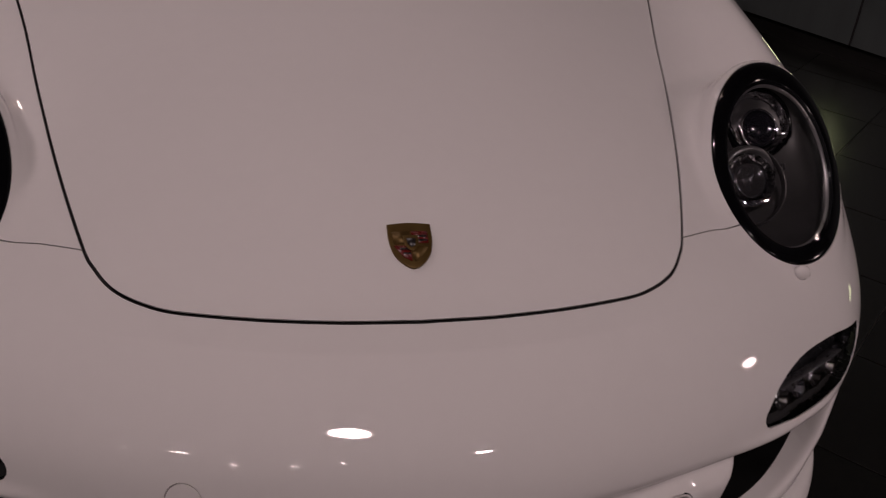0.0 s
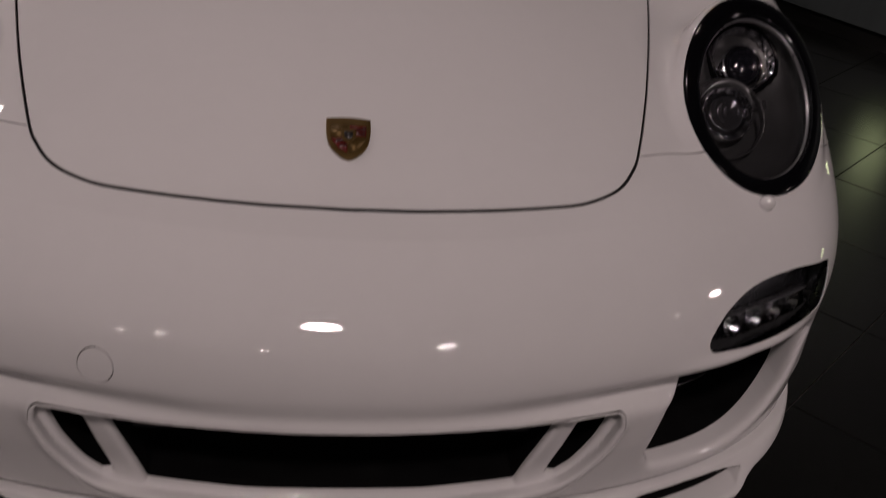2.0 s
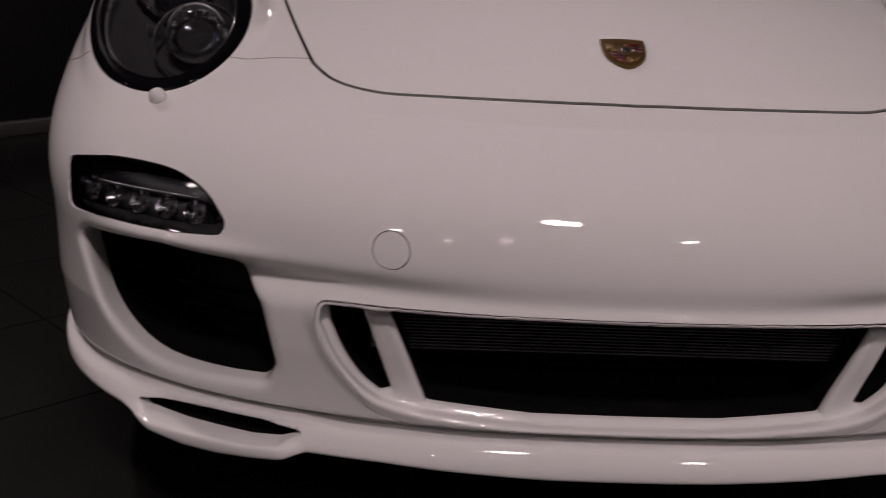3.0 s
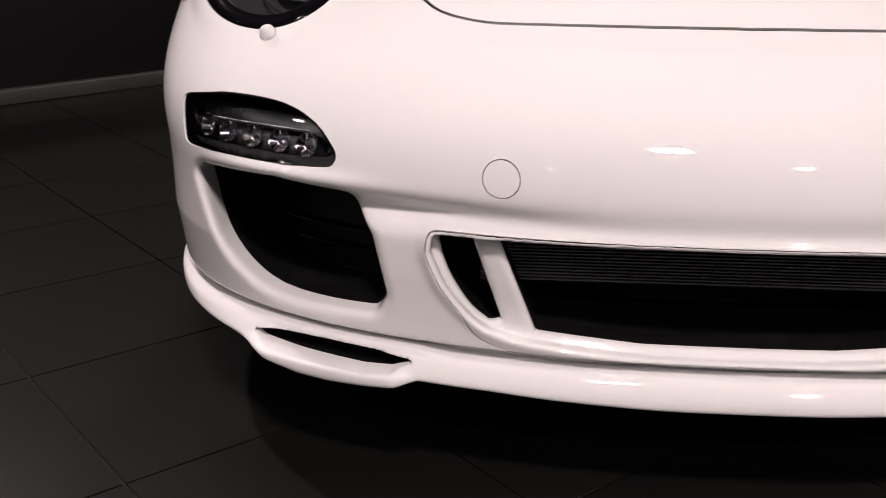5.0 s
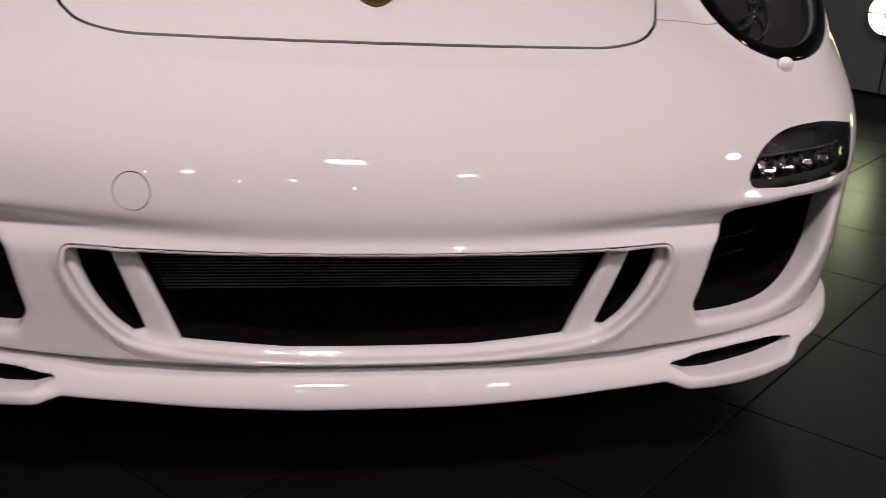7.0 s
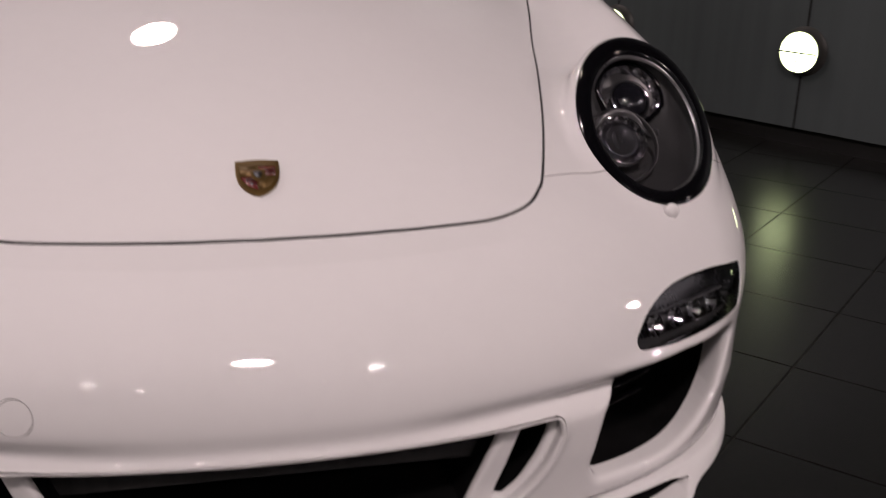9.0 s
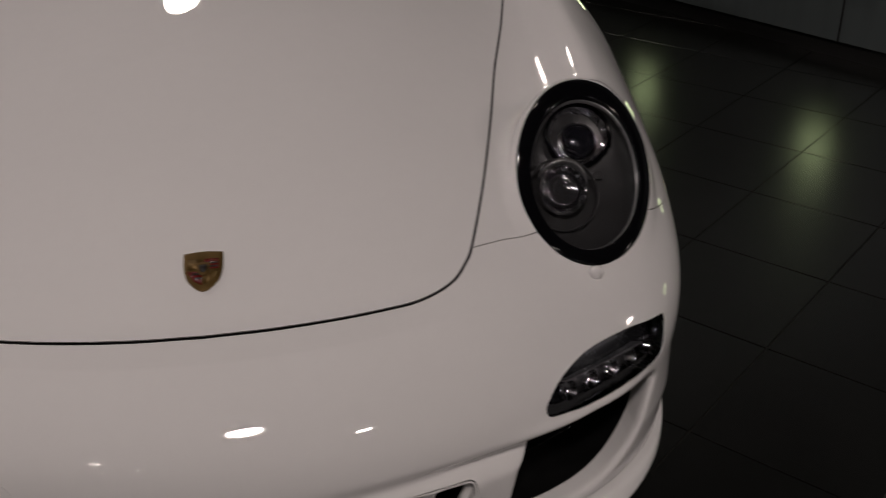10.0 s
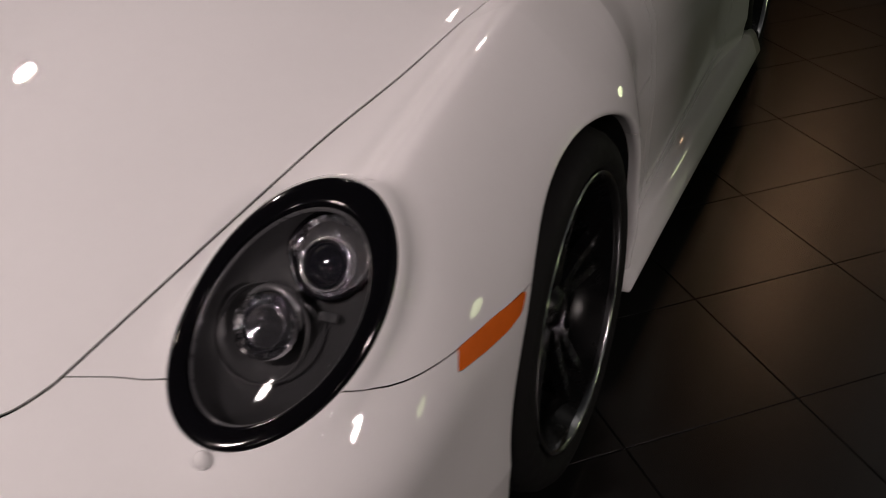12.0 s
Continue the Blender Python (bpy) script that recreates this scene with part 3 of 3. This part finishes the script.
def low_projector(at, axis, R, s, parent):
    """The lower lamp: a fluted rim round a ringed lens, a satin brow over it and a wide thin ring."""
    m = aim(at, axis)
    part("reflector", mirrored(turned(lathe([(R * 0.70, -0.020), (R * 0.78, -0.012), (R * 0.82, -0.006), (R * 0.97, 0.0), (R * 1.03, 0.001), (R * 1.06, -0.010)], 48), facets(48, 0.0035), m), s), CHROME, parent, "", False)
    part("projector_lens", mirrored(lathe([(R * 0.72, -0.020), (R * 0.70, -0.008), (R * 0.62, -0.004), (R * 0.60, -0.006), (R * 0.46, 0.000), (R * 0.44, -0.002), (R * 0.24, 0.004), (R * 0.22, 0.003), (0.0, 0.006)], 32, m), s), LENS_CLEAR, parent)
    brow = lathe([(R * 1.10, -0.012), (R * 1.14, 0.002), (R * 1.24, 0.005), (R * 1.36, -0.002), (R * 1.42, -0.020)], 96)
    up = (m.to_3x3().inverted() @ Vector(LAMP_U)).normalized()
    bmesh.ops.delete(brow, geom=[f for f in brow.faces if f.calc_center_median().normalized().dot(up) < 0.30], context="FACES")
    fade = lambda a: max(0.0, math.cos(a * 1.22))
    turned(brow, lambda r, a, h: (R * 1.10 + (r - R * 1.10) * fade(a), -0.014 + (h + 0.014) * fade(a)), m)
    part("brow", mirrored(brow, s), LAMP_TRIM, parent, "satin brow over the lower lamp")
    wide = m @ Matrix.Translation(up * (-0.22 * R))
    part("outer_ring", mirrored(lathe([(R * 1.50, -0.014), (R * 1.52, -0.004), (R * 1.555, -0.003), (R * 1.59, -0.010)], 64, wide), s), LAMP_BOWL, parent)


for s in (-1, 1):
    bowl = lamp_patch(0.0, 0.90, 12, 56, lambda r: -0.006 - 0.080 * math.sqrt(max(0, 1 - (r / 0.905) ** 2)))
    lamp = part("headlight", mirrored(bowl, s), LAMP_BOWL, car, "oval headlight with clear cover and twin projectors")
    part("seal_ring", mirrored(lamp_patch(0.79, 1.0, 12, 72, lambda r: 0.0035 * math.sin(math.pi * (r - 0.79) / 0.21) ** 0.5 if 0.79 < r < 0.999 else -0.004), s), GLOSS_BLACK, lamp, "gloss black surround")
    part("trim_ring", mirrored(lamp_patch(0.772, 0.796, 5, 72, lambda r: -0.010 + 0.005 * math.sin(math.pi / 2 * (r - 0.772) / 0.024)), s), LAMP_TRIM, lamp, "thin bright trim")
    cov = part("cover", mirrored(lamp_patch(0.0, 0.81, 10, 64, lambda r: 0.003 + 0.018 * (1 - (r / 0.81) ** 2)), s), COVER, lamp, "clear cover")
    cov.visible_shadow = False
    ribs = box((0.012, 0.0018, 0.010), None, 0.0004, 1)
    ribs_mesh = bpy.data.meshes.new("rib")
    ribs.to_mesh(ribs_mesh)
    ribs.free()
    ribs_mesh.materials.append(TRAY)
    for k in range(6):
        ob = new("rib", ribs_mesh)
        ob.parent, ob.matrix_basis = lamp, aim((s * 0.693, 0.488, 0.645), (0, -0.8, 0.6)) @ pose(0.0045 * (k - 2.5), 0, 0, 0, 0, 90)
    main_projector((0.671, 0.540, 0.704), (0.05, -0.80, 0.60), 0.058, s, lamp)
    low_projector((0.621, 0.440, 0.646), (0.05, -0.80, 0.60), 0.043, s, lamp)
    bm = lathe([(0.0, 0.017), (0.006, 0.016), (0.0105, 0.011), (0.0125, 0.003), (0.0105, 0.002), (0.0105, -0.006)], 24)
    bm.transform(aim(on_skin([(0.636, 0.262, 0.575)], np.array((0.1, -0.5, 0.86)))[0], (0.1, -0.75, 0.65)))
    part("washer_nozzle", mirrored(bm, s), PAINT, car)

# daytime lamps in the bumper's corners, indicators on the flanks
for s in (-1, 1):
    lens = clip(clip(rest, shift(in_fog, 0.0012)), side_only(s))
    p, n, t = lens
    fog = panel("fog_lamp", (p - n * 0.032, n, t), FOG_BOWL, car, "dark wedge-shaped lamp with a row of small reflectors", 0)
    panel("rim", flange((p - n * 0.0315, n, t), -0.029), FOG_BOWL, fog, "", 0)
    panel("cover", (p - n * 0.001, n, t), SMOKED, fog, "smoked clear cover", 0.003).visible_shadow = False
    part("shelf", mirrored(skin_bar(0.556, 0.742, lambda x: 0.471 + 0.012 * (0.65 - x), ((-0.008, -0.0015), (-0.007, 0.0), (-0.008, 0.0015), (-0.030, 0.001), (-0.030, -0.001))), s), TRAY, fog)
    part("tray", mirrored(skin_bar(0.552, 0.742, lambda x: 0.450 + 0.015 * (0.65 - x), ((-0.0285, 0.017), (-0.026, 0.014), (-0.024, -0.014), (-0.031, -0.014), (-0.031, 0.017))), s), TRAY, fog, "bright tray under the reflectors")
    for i in range(6):
        x = 0.560 + 0.0315 * i
        z = 0.456 - 0.0028 * i
        q = on_skin([(x, 0.1 + 0.05 * i, z)], np.array((0.35, -0.9, 0.1)))[0]
        nn = gradient(skin, q[None])[0]
        nn /= np.linalg.norm(nn)
        bm = lathe([(0.003, -0.014), (0.011, -0.008), (0.0165, 0.002), (0.0172, 0.004), (0.0158, 0.003), (0.010, -0.006), (0.005, -0.009), (0.004, -0.004), (0.0, -0.002)], 20, aim(q - nn * 0.017, nn))
        part("reflector", mirrored(bm, s), CHROME, fog)
    panel("side_marker", clip(clip(paint, shift(in_marker, 0.001)), side_only(s)), AMBER, car, "amber side marker lamp", 0.004)

# grille: radiator fins and cooling blades
grille = part("radiator", box((0.65, 0.02, 0.075), pose(0, 0.085, 0.322)), BLACK, car, "radiator behind the middle opening")
fin = box((0.65, 0.010, 0.0020), None)
fin_mesh = bpy.data.meshes.new("fin")
fin.to_mesh(fin_mesh)
fin.free()
fin_mesh.materials.append(RADIATOR)
for i in range(17):
    ob = new("fin", fin_mesh)
    ob.parent, ob.matrix_basis = grille, pose(0, 0.070, 0.292 + 0.0044 * i)
for s in (-1, 1):
    for x0, x1, z in ((0.455, 0.690, 0.322), (0.455, 0.660, 0.284)):
        part("intake_blade", mirrored(skin_bar(x0, x1, lambda x: z, ((-0.095, -0.0012), (-0.094, 0.0), (-0.095, 0.0012), (-0.11, 0.0012), (-0.11, -0.0012))), s), GLOSS_BLACK, car)

# shield badge on the lid
SHIELD = smooth_loop(((-0.5, 0.48), (0.0, 0.52), (0.5, 0.48)), 4, False) + smooth_loop(((0.5, 0.48), (0.49, 0.05), (0.36, -0.30), (0.0, -0.54), (-0.36, -0.30), (-0.49, 0.05), (-0.5, 0.48)), 4, False)[1:-1]
SHIELD = SHIELD[::-1]
spot = on_skin([(0.0, 0.2225, 0.66)], np.array((0, -0.4, 0.9)))[0]
slope = gradient(skin, spot[None])[0]
bz = Vector(slope).normalized()
bx = Vector((1, 0, 0))
badge_pose = Matrix.Translation(spot) @ Matrix((bx, bz.cross(bx), bz)).transposed().to_4x4()
BW, BH = 0.060, 0.070
shape = lambda k, dx=0.0, dy=0.0: [(x * BW * k + dx, y * BH * k + dy) for x, y in SHIELD]
badge = part("badge", prism(shape(1.0), 0.0035, badge_pose, 0.001), GOLD, car, "small shield badge in gold, red and black")
for sx, sy, mat in ((-1, 1, GOLD), (1, 1, BADGE_RED), (-1, -1, BADGE_RED), (1, -1, GOLD)):
    w, h = BW * 0.40, BH * (0.30 if sy > 0 else 0.34)
    if sy > 0:
        corners = [(0.0015, 0.002), (w, 0.002), (w, h), (0.0015, h)]
    else:
        corners = [(0.0015, -0.002), (0.0015, -h * 1.15), (w * 0.55, -h * 0.85), (w * 0.95, -h * 0.2), (w, -0.002)]
    corners = [(sx * x, y) for x, y in corners]
    if sx < 0:
        corners = corners[::-1]
    part("badge_field", prism(corners if sy > 0 else corners[::-1], 0.0008, badge_pose @ pose(0, 0, 0.0035)), mat, badge)
    if mat is BADGE_RED:
        for k in range(2):
            y = sy * h * (0.3 + 0.32 * k)
            part("badge_bar", box((w * (0.85 if sy > 0 else 0.6 - 0.2 * k), h * 0.13, 0.0008), badge_pose @ pose(sx * w * (0.5 if sy > 0 else 0.38 - 0.08 * k), y, 0.0046)), BADGE_BLACK, badge)
part("badge_middle", prism(shape(0.34, 0, 0.002), 0.0022, badge_pose @ pose(0, 0, 0.0035), 0.0006), GOLD, badge)
part("badge_mark", prism(shape(0.20, 0, 0.002), 0.0006, badge_pose @ pose(0, 0, 0.0057)), BADGE_BLACK, badge)


def wheel(y, radius, width, outer, s):
    """A tyre on a dark rim with split spokes and a polished lip."""
    m = pose(s * outer, y, radius, 0, 90 * s, 0)
    w, r, ri = width, radius, radius - 0.078
    tyre_profile = [(ri, -0.005), (ri + 0.012, 0.006), (r - 0.05, 0.012), (r - 0.022, 0.004), (r - 0.006, -0.014), (r, -0.035), (r, -w + 0.035), (r - 0.006, -w + 0.014),
                    (r - 0.022, -w), (r - 0.05, -w - 0.006), (ri, -w + 0.005)]
    hub = part("wheel", lathe([(0.0, -0.035), (0.03, -0.034), (0.036, -0.045), (0.05, -0.055), (0.06, -0.075), (0.05, -0.09), (0.0, -0.09)], 32, m), RIM_DARK, car, "road wheel with dark split spokes and polished lip")
    part("tyre", lathe(tyre_profile, 72, m, True), RUBBER, hub, "black rubber tyre")
    for k in range(3):
        part("tread_groove", lathe([(r + 0.0006, -0.06 - 0.055 * k), (r + 0.0006, -0.07 - 0.055 * k)], 64, m), GAP, hub)
    part("rim_lip", lathe([(ri + 0.004, 0.004), (ri + 0.002, 0.007), (ri - 0.003, 0.006), (ri - 0.006, 0.001), (ri - 0.009, -0.008)], 72, m), RIM_LIP, hub, "polished lip")
    part("rim_barrel", lathe([(ri - 0.008, -0.007), (ri - 0.02, -0.035), (ri - 0.03, -0.06), (ri - 0.035, -w + 0.03), (ri - 0.01, -w + 0.01)], 64, m), RIM_DARK, hub)
    part("brake_disc", lathe([(0.06, -0.105), (0.165, -0.105), (0.165, -0.13), (0.06, -0.13)], 48, m, True), DISC_STEEL, hub)
    for k in range(10):
        a = 36 * (k // 2 * 2) + (9 if k % 2 else -9) + 18
        bm = bmesh.new()
        rows = []
        for f in np.linspace(0, 1, 6):
            rad = 0.04 + (ri - 0.058) * f
            hw, z = 0.017 - 0.006 * f, -0.050 + 0.022 * f ** 1.5
            rows.append([bm.verts.new((rad, q, h)) for q, h in ((-hw, z - 0.022), (-hw * 0.8, z), (hw * 0.8, z), (hw, z - 0.022))])
        for p1, p2 in zip(rows, rows[1:]):
            for i in range(4):
                bm.faces.new((p1[i], p2[i], p2[(i + 1) % 4], p1[(i + 1) % 4]))
        bmesh.ops.recalc_face_normals(bm, faces=bm.faces)
        bm.transform(m @ pose(0, 0, 0, 0, 0, a))
        part("spoke", bm, RIM_DARK, hub, "", False)


for s in (-1, 1):
    wheel(WHEEL_Y, 0.338, 0.235, 0.879, s)
    wheel(REAR_Y, 0.330, 0.305, 0.882, s)

# the rear of the body, doors and cabin
back = surface(whole_field, (0, FRONT_END - 0.02, 0.10), (0.98, 4.6, 1.42), 0.022)
back = clip(back, lambda p: FRONT_END + 0.004 - p[:, 1])
back = clip(back, lambda p: np.where((np.abs(p[:, 0]) < 0.9) & (p[:, 2] < 0.8) & (depth_in(p) > 0.025), 1.0, -1.0) * 0.01)
belt = lambda p: 0.93 + 0.02 * np.clip(p[:, 1] - 1.4, 0, 2)
frame_gap = lambda p: np.minimum.reduce([np.abs(p[:, 1] - 1.84 - 0.9 * (1.25 - p[:, 2]) * -1.2) - 0.03, np.abs(p[:, 1] - 2.75 + 0.4 * (p[:, 2] - 0.95)) - 0.035])
glazed = lambda p: np.maximum.reduce([belt(p) - p[:, 2], p[:, 2] - 1.235, -frame_gap(p), p[:, 1] - 3.55, np.abs(cabin(p[:, 0], p[:, 1], p[:, 2])) - 0.012])
panel("windows", clip(back, glazed), GLASS_DARK, car, "tinted side and screen glass", 0)
body_back = clip(back, inside_out(glazed))
DOOR = ((1.70, 0.30), (1.69, 0.60), (1.72, 0.93), (2.70, 0.96), (2.72, 0.60), (2.60, 0.30))
in_door = lambda p: np.where((np.abs(p[:, 0]) > 0.55) & (p[:, 2] < 0.97), outline(p[:, 1], p[:, 2], DOOR, 0.03), 1.0)
for s in (-1, 1):
    panel("door", clip(clip(body_back, shift(in_door, 0.002)), side_only(s)), PAINT, car, "closed white door")
rear = clip(body_back, shift(inside_out(in_door), 0.002))
panel("rear_body", rear, PAINT, car)
for s in (-1, 1):
    bm = bmesh.new()
    rows = []
    for y in np.linspace(1.40, 2.98, 24):
        w = 0.882 + 0.030 * (y - 1.40)
        k = 0.55 + 0.45 * float(ramp(np.array(y), 1.40, 1.75))
        rows.append([bm.verts.new((w + a, y, 0.150 + b * k)) for a, b in ((-0.12, 0.085), (-0.028, 0.080), (-0.016, 0.066), (-0.002, 0.030), (0.004, 0.010), (0.0, 0.0), (-0.12, 0.0))])
    for a, b in zip(rows, rows[1:]):
        for k in range(7):
            bm.faces.new((a[k], b[k], b[(k + 1) % 7], a[(k + 1) % 7]))
    bm.faces.new(rows[0]), bm.faces.new(rows[-1])
    bmesh.ops.recalc_face_normals(bm, faces=bm.faces)
    part("side_skirt", mirrored(bm, s), PAINT, car, "white sill panel")
part("underbody", box((1.30, 3.6, 0.10), pose(0, 2.3, 0.20), 0.02), GAP, car)


# ---- the showroom ----
CEIL = 4.0
floor = tagged(part("floor", box((20, 26, 0.1), pose(1.5, -1.2, -0.058)), GROUT, None, "", False), "dark floor with pale joints under square tiles", "floor", kind="structure")


def wall(name, a, b, mat, label, bottom=0.0, top=CEIL):
    """A wall from a to b, with its room side on the left of that way."""
    a, b = Vector((*a, 0)), Vector((*b, 0))
    d = b - a
    m = Matrix.Translation((a + b) / 2) @ pose(0, 0, 0, 0, 0, math.degrees(math.atan2(d.y, d.x)))
    return tagged(part(name, box((d.length, 0.12, top - bottom), m @ pose(0, -0.06, (top + bottom) / 2)), mat, None, "", False), label, "wall", kind="structure")


# recess and hall are unseen, laid out to leave the far spots a clear line
CORNERS = ((-6, -14), (9.5, -14), (9.5, 0.25), (3.96, 0.25), (1.55, 4.347), (3.0, 5.2), (3.0, 11.5), (-6, 11.5))
NAMES = ("wall_south", "wall_east", "wall_recess", "wall_lamps", "wall_end", "wall_hall", "wall_north", "wall_west")
for i, name in enumerate(NAMES):
    a, b = CORNERS[i], CORNERS[(i + 1) % 8]
    if name == "wall_lamps":
        wall(name, a, b, WALL_GREY, "smooth grey wall above a black plinth", 0.08)
    else:
        wall(name, a, b, WALL_DARK, "plain dark wall of the showroom")
lamp_a, lamp_b = Vector((*CORNERS[3], 0)), Vector((*CORNERS[4], 0))
along = (lamp_b - lamp_a).normalized()
inward = Vector((-along.y, along.x, 0))
turn = math.degrees(math.atan2(along.y, along.x))
middle = (lamp_a + lamp_b) / 2
tagged(part("plinth", box(((lamp_b - lamp_a).length, 0.10, 0.08), Matrix.Translation(middle) @ pose(0, 0, 0, 0, 0, turn) @ pose(0, -0.08, 0.04)), PLINTH, None, "", False), "recessed black plinth under the grey wall", "plinth", kind="structure")
tagged(part("ceiling", box((16, 26, 0.1), pose(1.75, -1.2, CEIL + 0.05)), CEILING, None, "", False), "dark grey ceiling with small spots", "ceiling", kind="structure")

# panel joints of the grey wall
for k in range(14):
    at = Vector((2.41, 2.80, 0)) + along * (1.02 * (k - 6))
    if (at - lamp_a).dot(along) > 0 and (lamp_b - at).dot(along) > 0:
        at = at - inward * ((at - middle).dot(inward))
        tagged(part("wall_joint", box((0.008, 0.004, CEIL - 0.08), Matrix.Translation(at) @ pose(0, 0, 0, 0, 0, turn) @ pose(0, 0.001, (CEIL + 0.08) / 2)), GAP, None, "", False), "narrow dark joint in the grey wall", "joint", kind="structure")


def wall_lamp(at):
    t = thing("wall_lamp", "round glowing wall lamp with a dark cross and rim", "wall lamp", Matrix.Translation(at) @ pose(0, 0, 0, 0, 0, turn) @ pose(0, 0, 0, -90, 0, 0), "wall lamps")
    part("diffuser", lathe([(0.087, 0.03), (0.087, 0.048), (0.07, 0.058), (0.04, 0.063), (0.0, 0.065)], 40), GLOBE_GLOW, t, "glowing pale diffuser")
    part("rim", lathe([(0.0, 0.03), (0.087, 0.03), (0.088, 0.050), (0.091, 0.051), (0.094, 0.045), (0.096, 0.006), (0.106, 0.004), (0.108, 0.0)], 40), RAIL, t, "dark grey round housing")
    part("bar", box((0.176, 0.004, 0.005), pose(0, 0, 0.0655)), GAP, t)
    part("bar", box((0.004, 0.088, 0.005), pose(0, 0.044, 0.0645)), GAP, t)
    return t


for k in range(-2, 2):
    at = Vector((2.41, 2.80, 0)) + along * (1.02 * k)
    at = at - inward * ((at - middle).dot(inward)) + inward * 0.002
    wall_lamp((at.x, at.y, 0.42))

# a dark partition with a pale base rail
part_a, part_b = Vector((-2.75, 1.95, 0)), Vector((-1.62, 3.23, 0))
d = part_b - part_a
pm = Matrix.Translation((part_a + part_b) / 2) @ pose(0, 0, 0, 0, 0, math.degrees(math.atan2(d.y, d.x)))
partition = thing("partition", "dark free-standing partition with a pale base rail", "partition", pm)
part("panel", box((d.length, 0.08, 2.1), pose(0, 0.05, 1.05), 0.004), WALL_DARK, partition)
part("base_rail", box((d.length + 0.02, 0.12, 0.055), pose(0, 0.02, 0.0275), 0.004), RAIL, partition, "pale base rail")

# ceiling spots
SPOTS = ((-0.1, -2.75, 0.26, 1.0), (2.25, -5.0, 0.20, 0.47), (7.4, -1.55, 0.26, 0.4), (-3.3, -5.2, 0.13, 0.25), (-4.2, -5.3, 0.08, 0.15), (-3.0, -7.3, 0.13, 0.2), (-1.55, -6.8, 0.13, 0.2),
         (-0.45, -5.7, 0.06, 0.1), (0.0, -9.0, 0.11, 0.2), (1.8, -8.5, 0.11, 0.2), (-5.6, -0.8, 0.13, 0.15), (8.0, -3.9, 0.10, 0.15), (-0.76, 4.2, 0.22, 0.1), (-3.3, 2.4, 0.09, 0.36),
         (0.75, 7.5, 0.07, 0.2), (0.65, 8.8, 0.08, 0.2), (0.9, 10.3, 0.08, 0.2), (1.7, 9.4, 0.06, 0.1))
AIMED = {(7.4, -1.55): (0.6, 1.2, 0.5), (-3.3, 2.4): (0.05, 0.7, 0.7)}   # turned towards the car; the one at x -3.3 is a fill added for the lid
WARM_FROM = 7.0   # spots past this y are unseen ones, added to give the floor a warm sheen
for x, y, r, k in SPOTS:
    t = thing("ceiling_spot", "round recessed ceiling spot with a metal ring", "spot lamp", pose(x, y, CEIL), "ceiling spots")
    part("ring", lathe([(r, -0.001), (r, -0.012), (r + 0.012, -0.014), (r + 0.024, -0.006), (r + 0.026, 0.0)], 32), RIM_LIP, t)
    part("glass", lathe([(0.0, -0.006), (r, -0.006)], 32), ADDED_WARM_GLOW if y > WARM_FROM else SPOT_GLOW, t, "glowing front glass")
    if k < 0.3:   # a small one far off: its glowing glass gives all its light
        continue
    lamp = bpy.data.lights.new("spot_light", "AREA")
    lamp.shape, lamp.size, lamp.energy, lamp.color = "DISK", 2 * r, SPOT_POWER * k, (1.0, 0.88, 0.82)
    ob = new("spot_light", lamp)
    ob.parent, ob.matrix_basis = t, pose(0, 0, -0.02)
    if (x, y) in AIMED:
        lamp.size, lamp.spread = 2 * r, radians(105)
        ob.matrix_basis = Matrix.Translation((0, 0, -0.10)) @ (Vector((x, y, CEIL - 0.1)) - Vector(AIMED[x, y])).to_track_quat("Z", "Y").to_matrix().to_4x4()

# floor tiles, laid aslant
PITCH, ASLANT = 0.405, 42.6
tile_bm = box((PITCH - 0.004, PITCH - 0.004, 0.008), pose(0, 0, -0.004), 0.0004, 1)
tile_mesh = bpy.data.meshes.new("tile")
tile_bm.to_mesh(tile_mesh)
tile_bm.free()
tile_mesh.materials.append(TILE)
grid = pose(0, 0, 0, 0, 0, ASLANT)
spare = []
for i in range(-40, 41):
    for j in range(-40, 41):
        c = grid @ Vector((2.652 + PITCH * (i + 0.5), 0.135 + PITCH * (j + 0.5), 0))
        if not (-6 < c.x < 9.5 and -14 < c.y < 11.5 and ((c - middle).dot(inward) > -0.25 or c.y < 0.3 or (c.x < 3.0 and c.y > 5.2))):
            continue
        if -2.6 < c.x < 3.4 and -0.9 < c.y < 4.6 and not (abs(c.x) < 0.5 and 1.2 < c.y):
            ob = new("tile", tile_mesh)
            ob.parent, ob.matrix_basis = floor, Matrix.Translation(c) @ grid
        else:
            spare.append(c)
verts, faces = [], []
for c in spare:
    h = (PITCH - 0.004) / 2
    k = len(verts)
    verts += [tuple(c + grid @ Vector((a * h, b * h, -0.0))) for a, b in ((-1, -1), (1, -1), (1, 1), (-1, 1))]
    verts += [tuple(c + grid @ Vector((a * h, b * h, -0.008))) for a, b in ((-1, -1), (1, -1), (1, 1), (-1, 1))]
    faces += [(k, k + 1, k + 2, k + 3)] + [(k + q, k + 4 + q, k + 4 + (q + 1) % 4, k + (q + 1) % 4) for q in range(4)]
far_mesh = bpy.data.meshes.new("far_tiles")
far_mesh.from_pydata(verts, [], faces)
far_mesh.materials.append(TILE)
far = new("far_tiles", far_mesh)
far.parent = floor
tagged(far, "more of the dark tiles", kind="stuff")
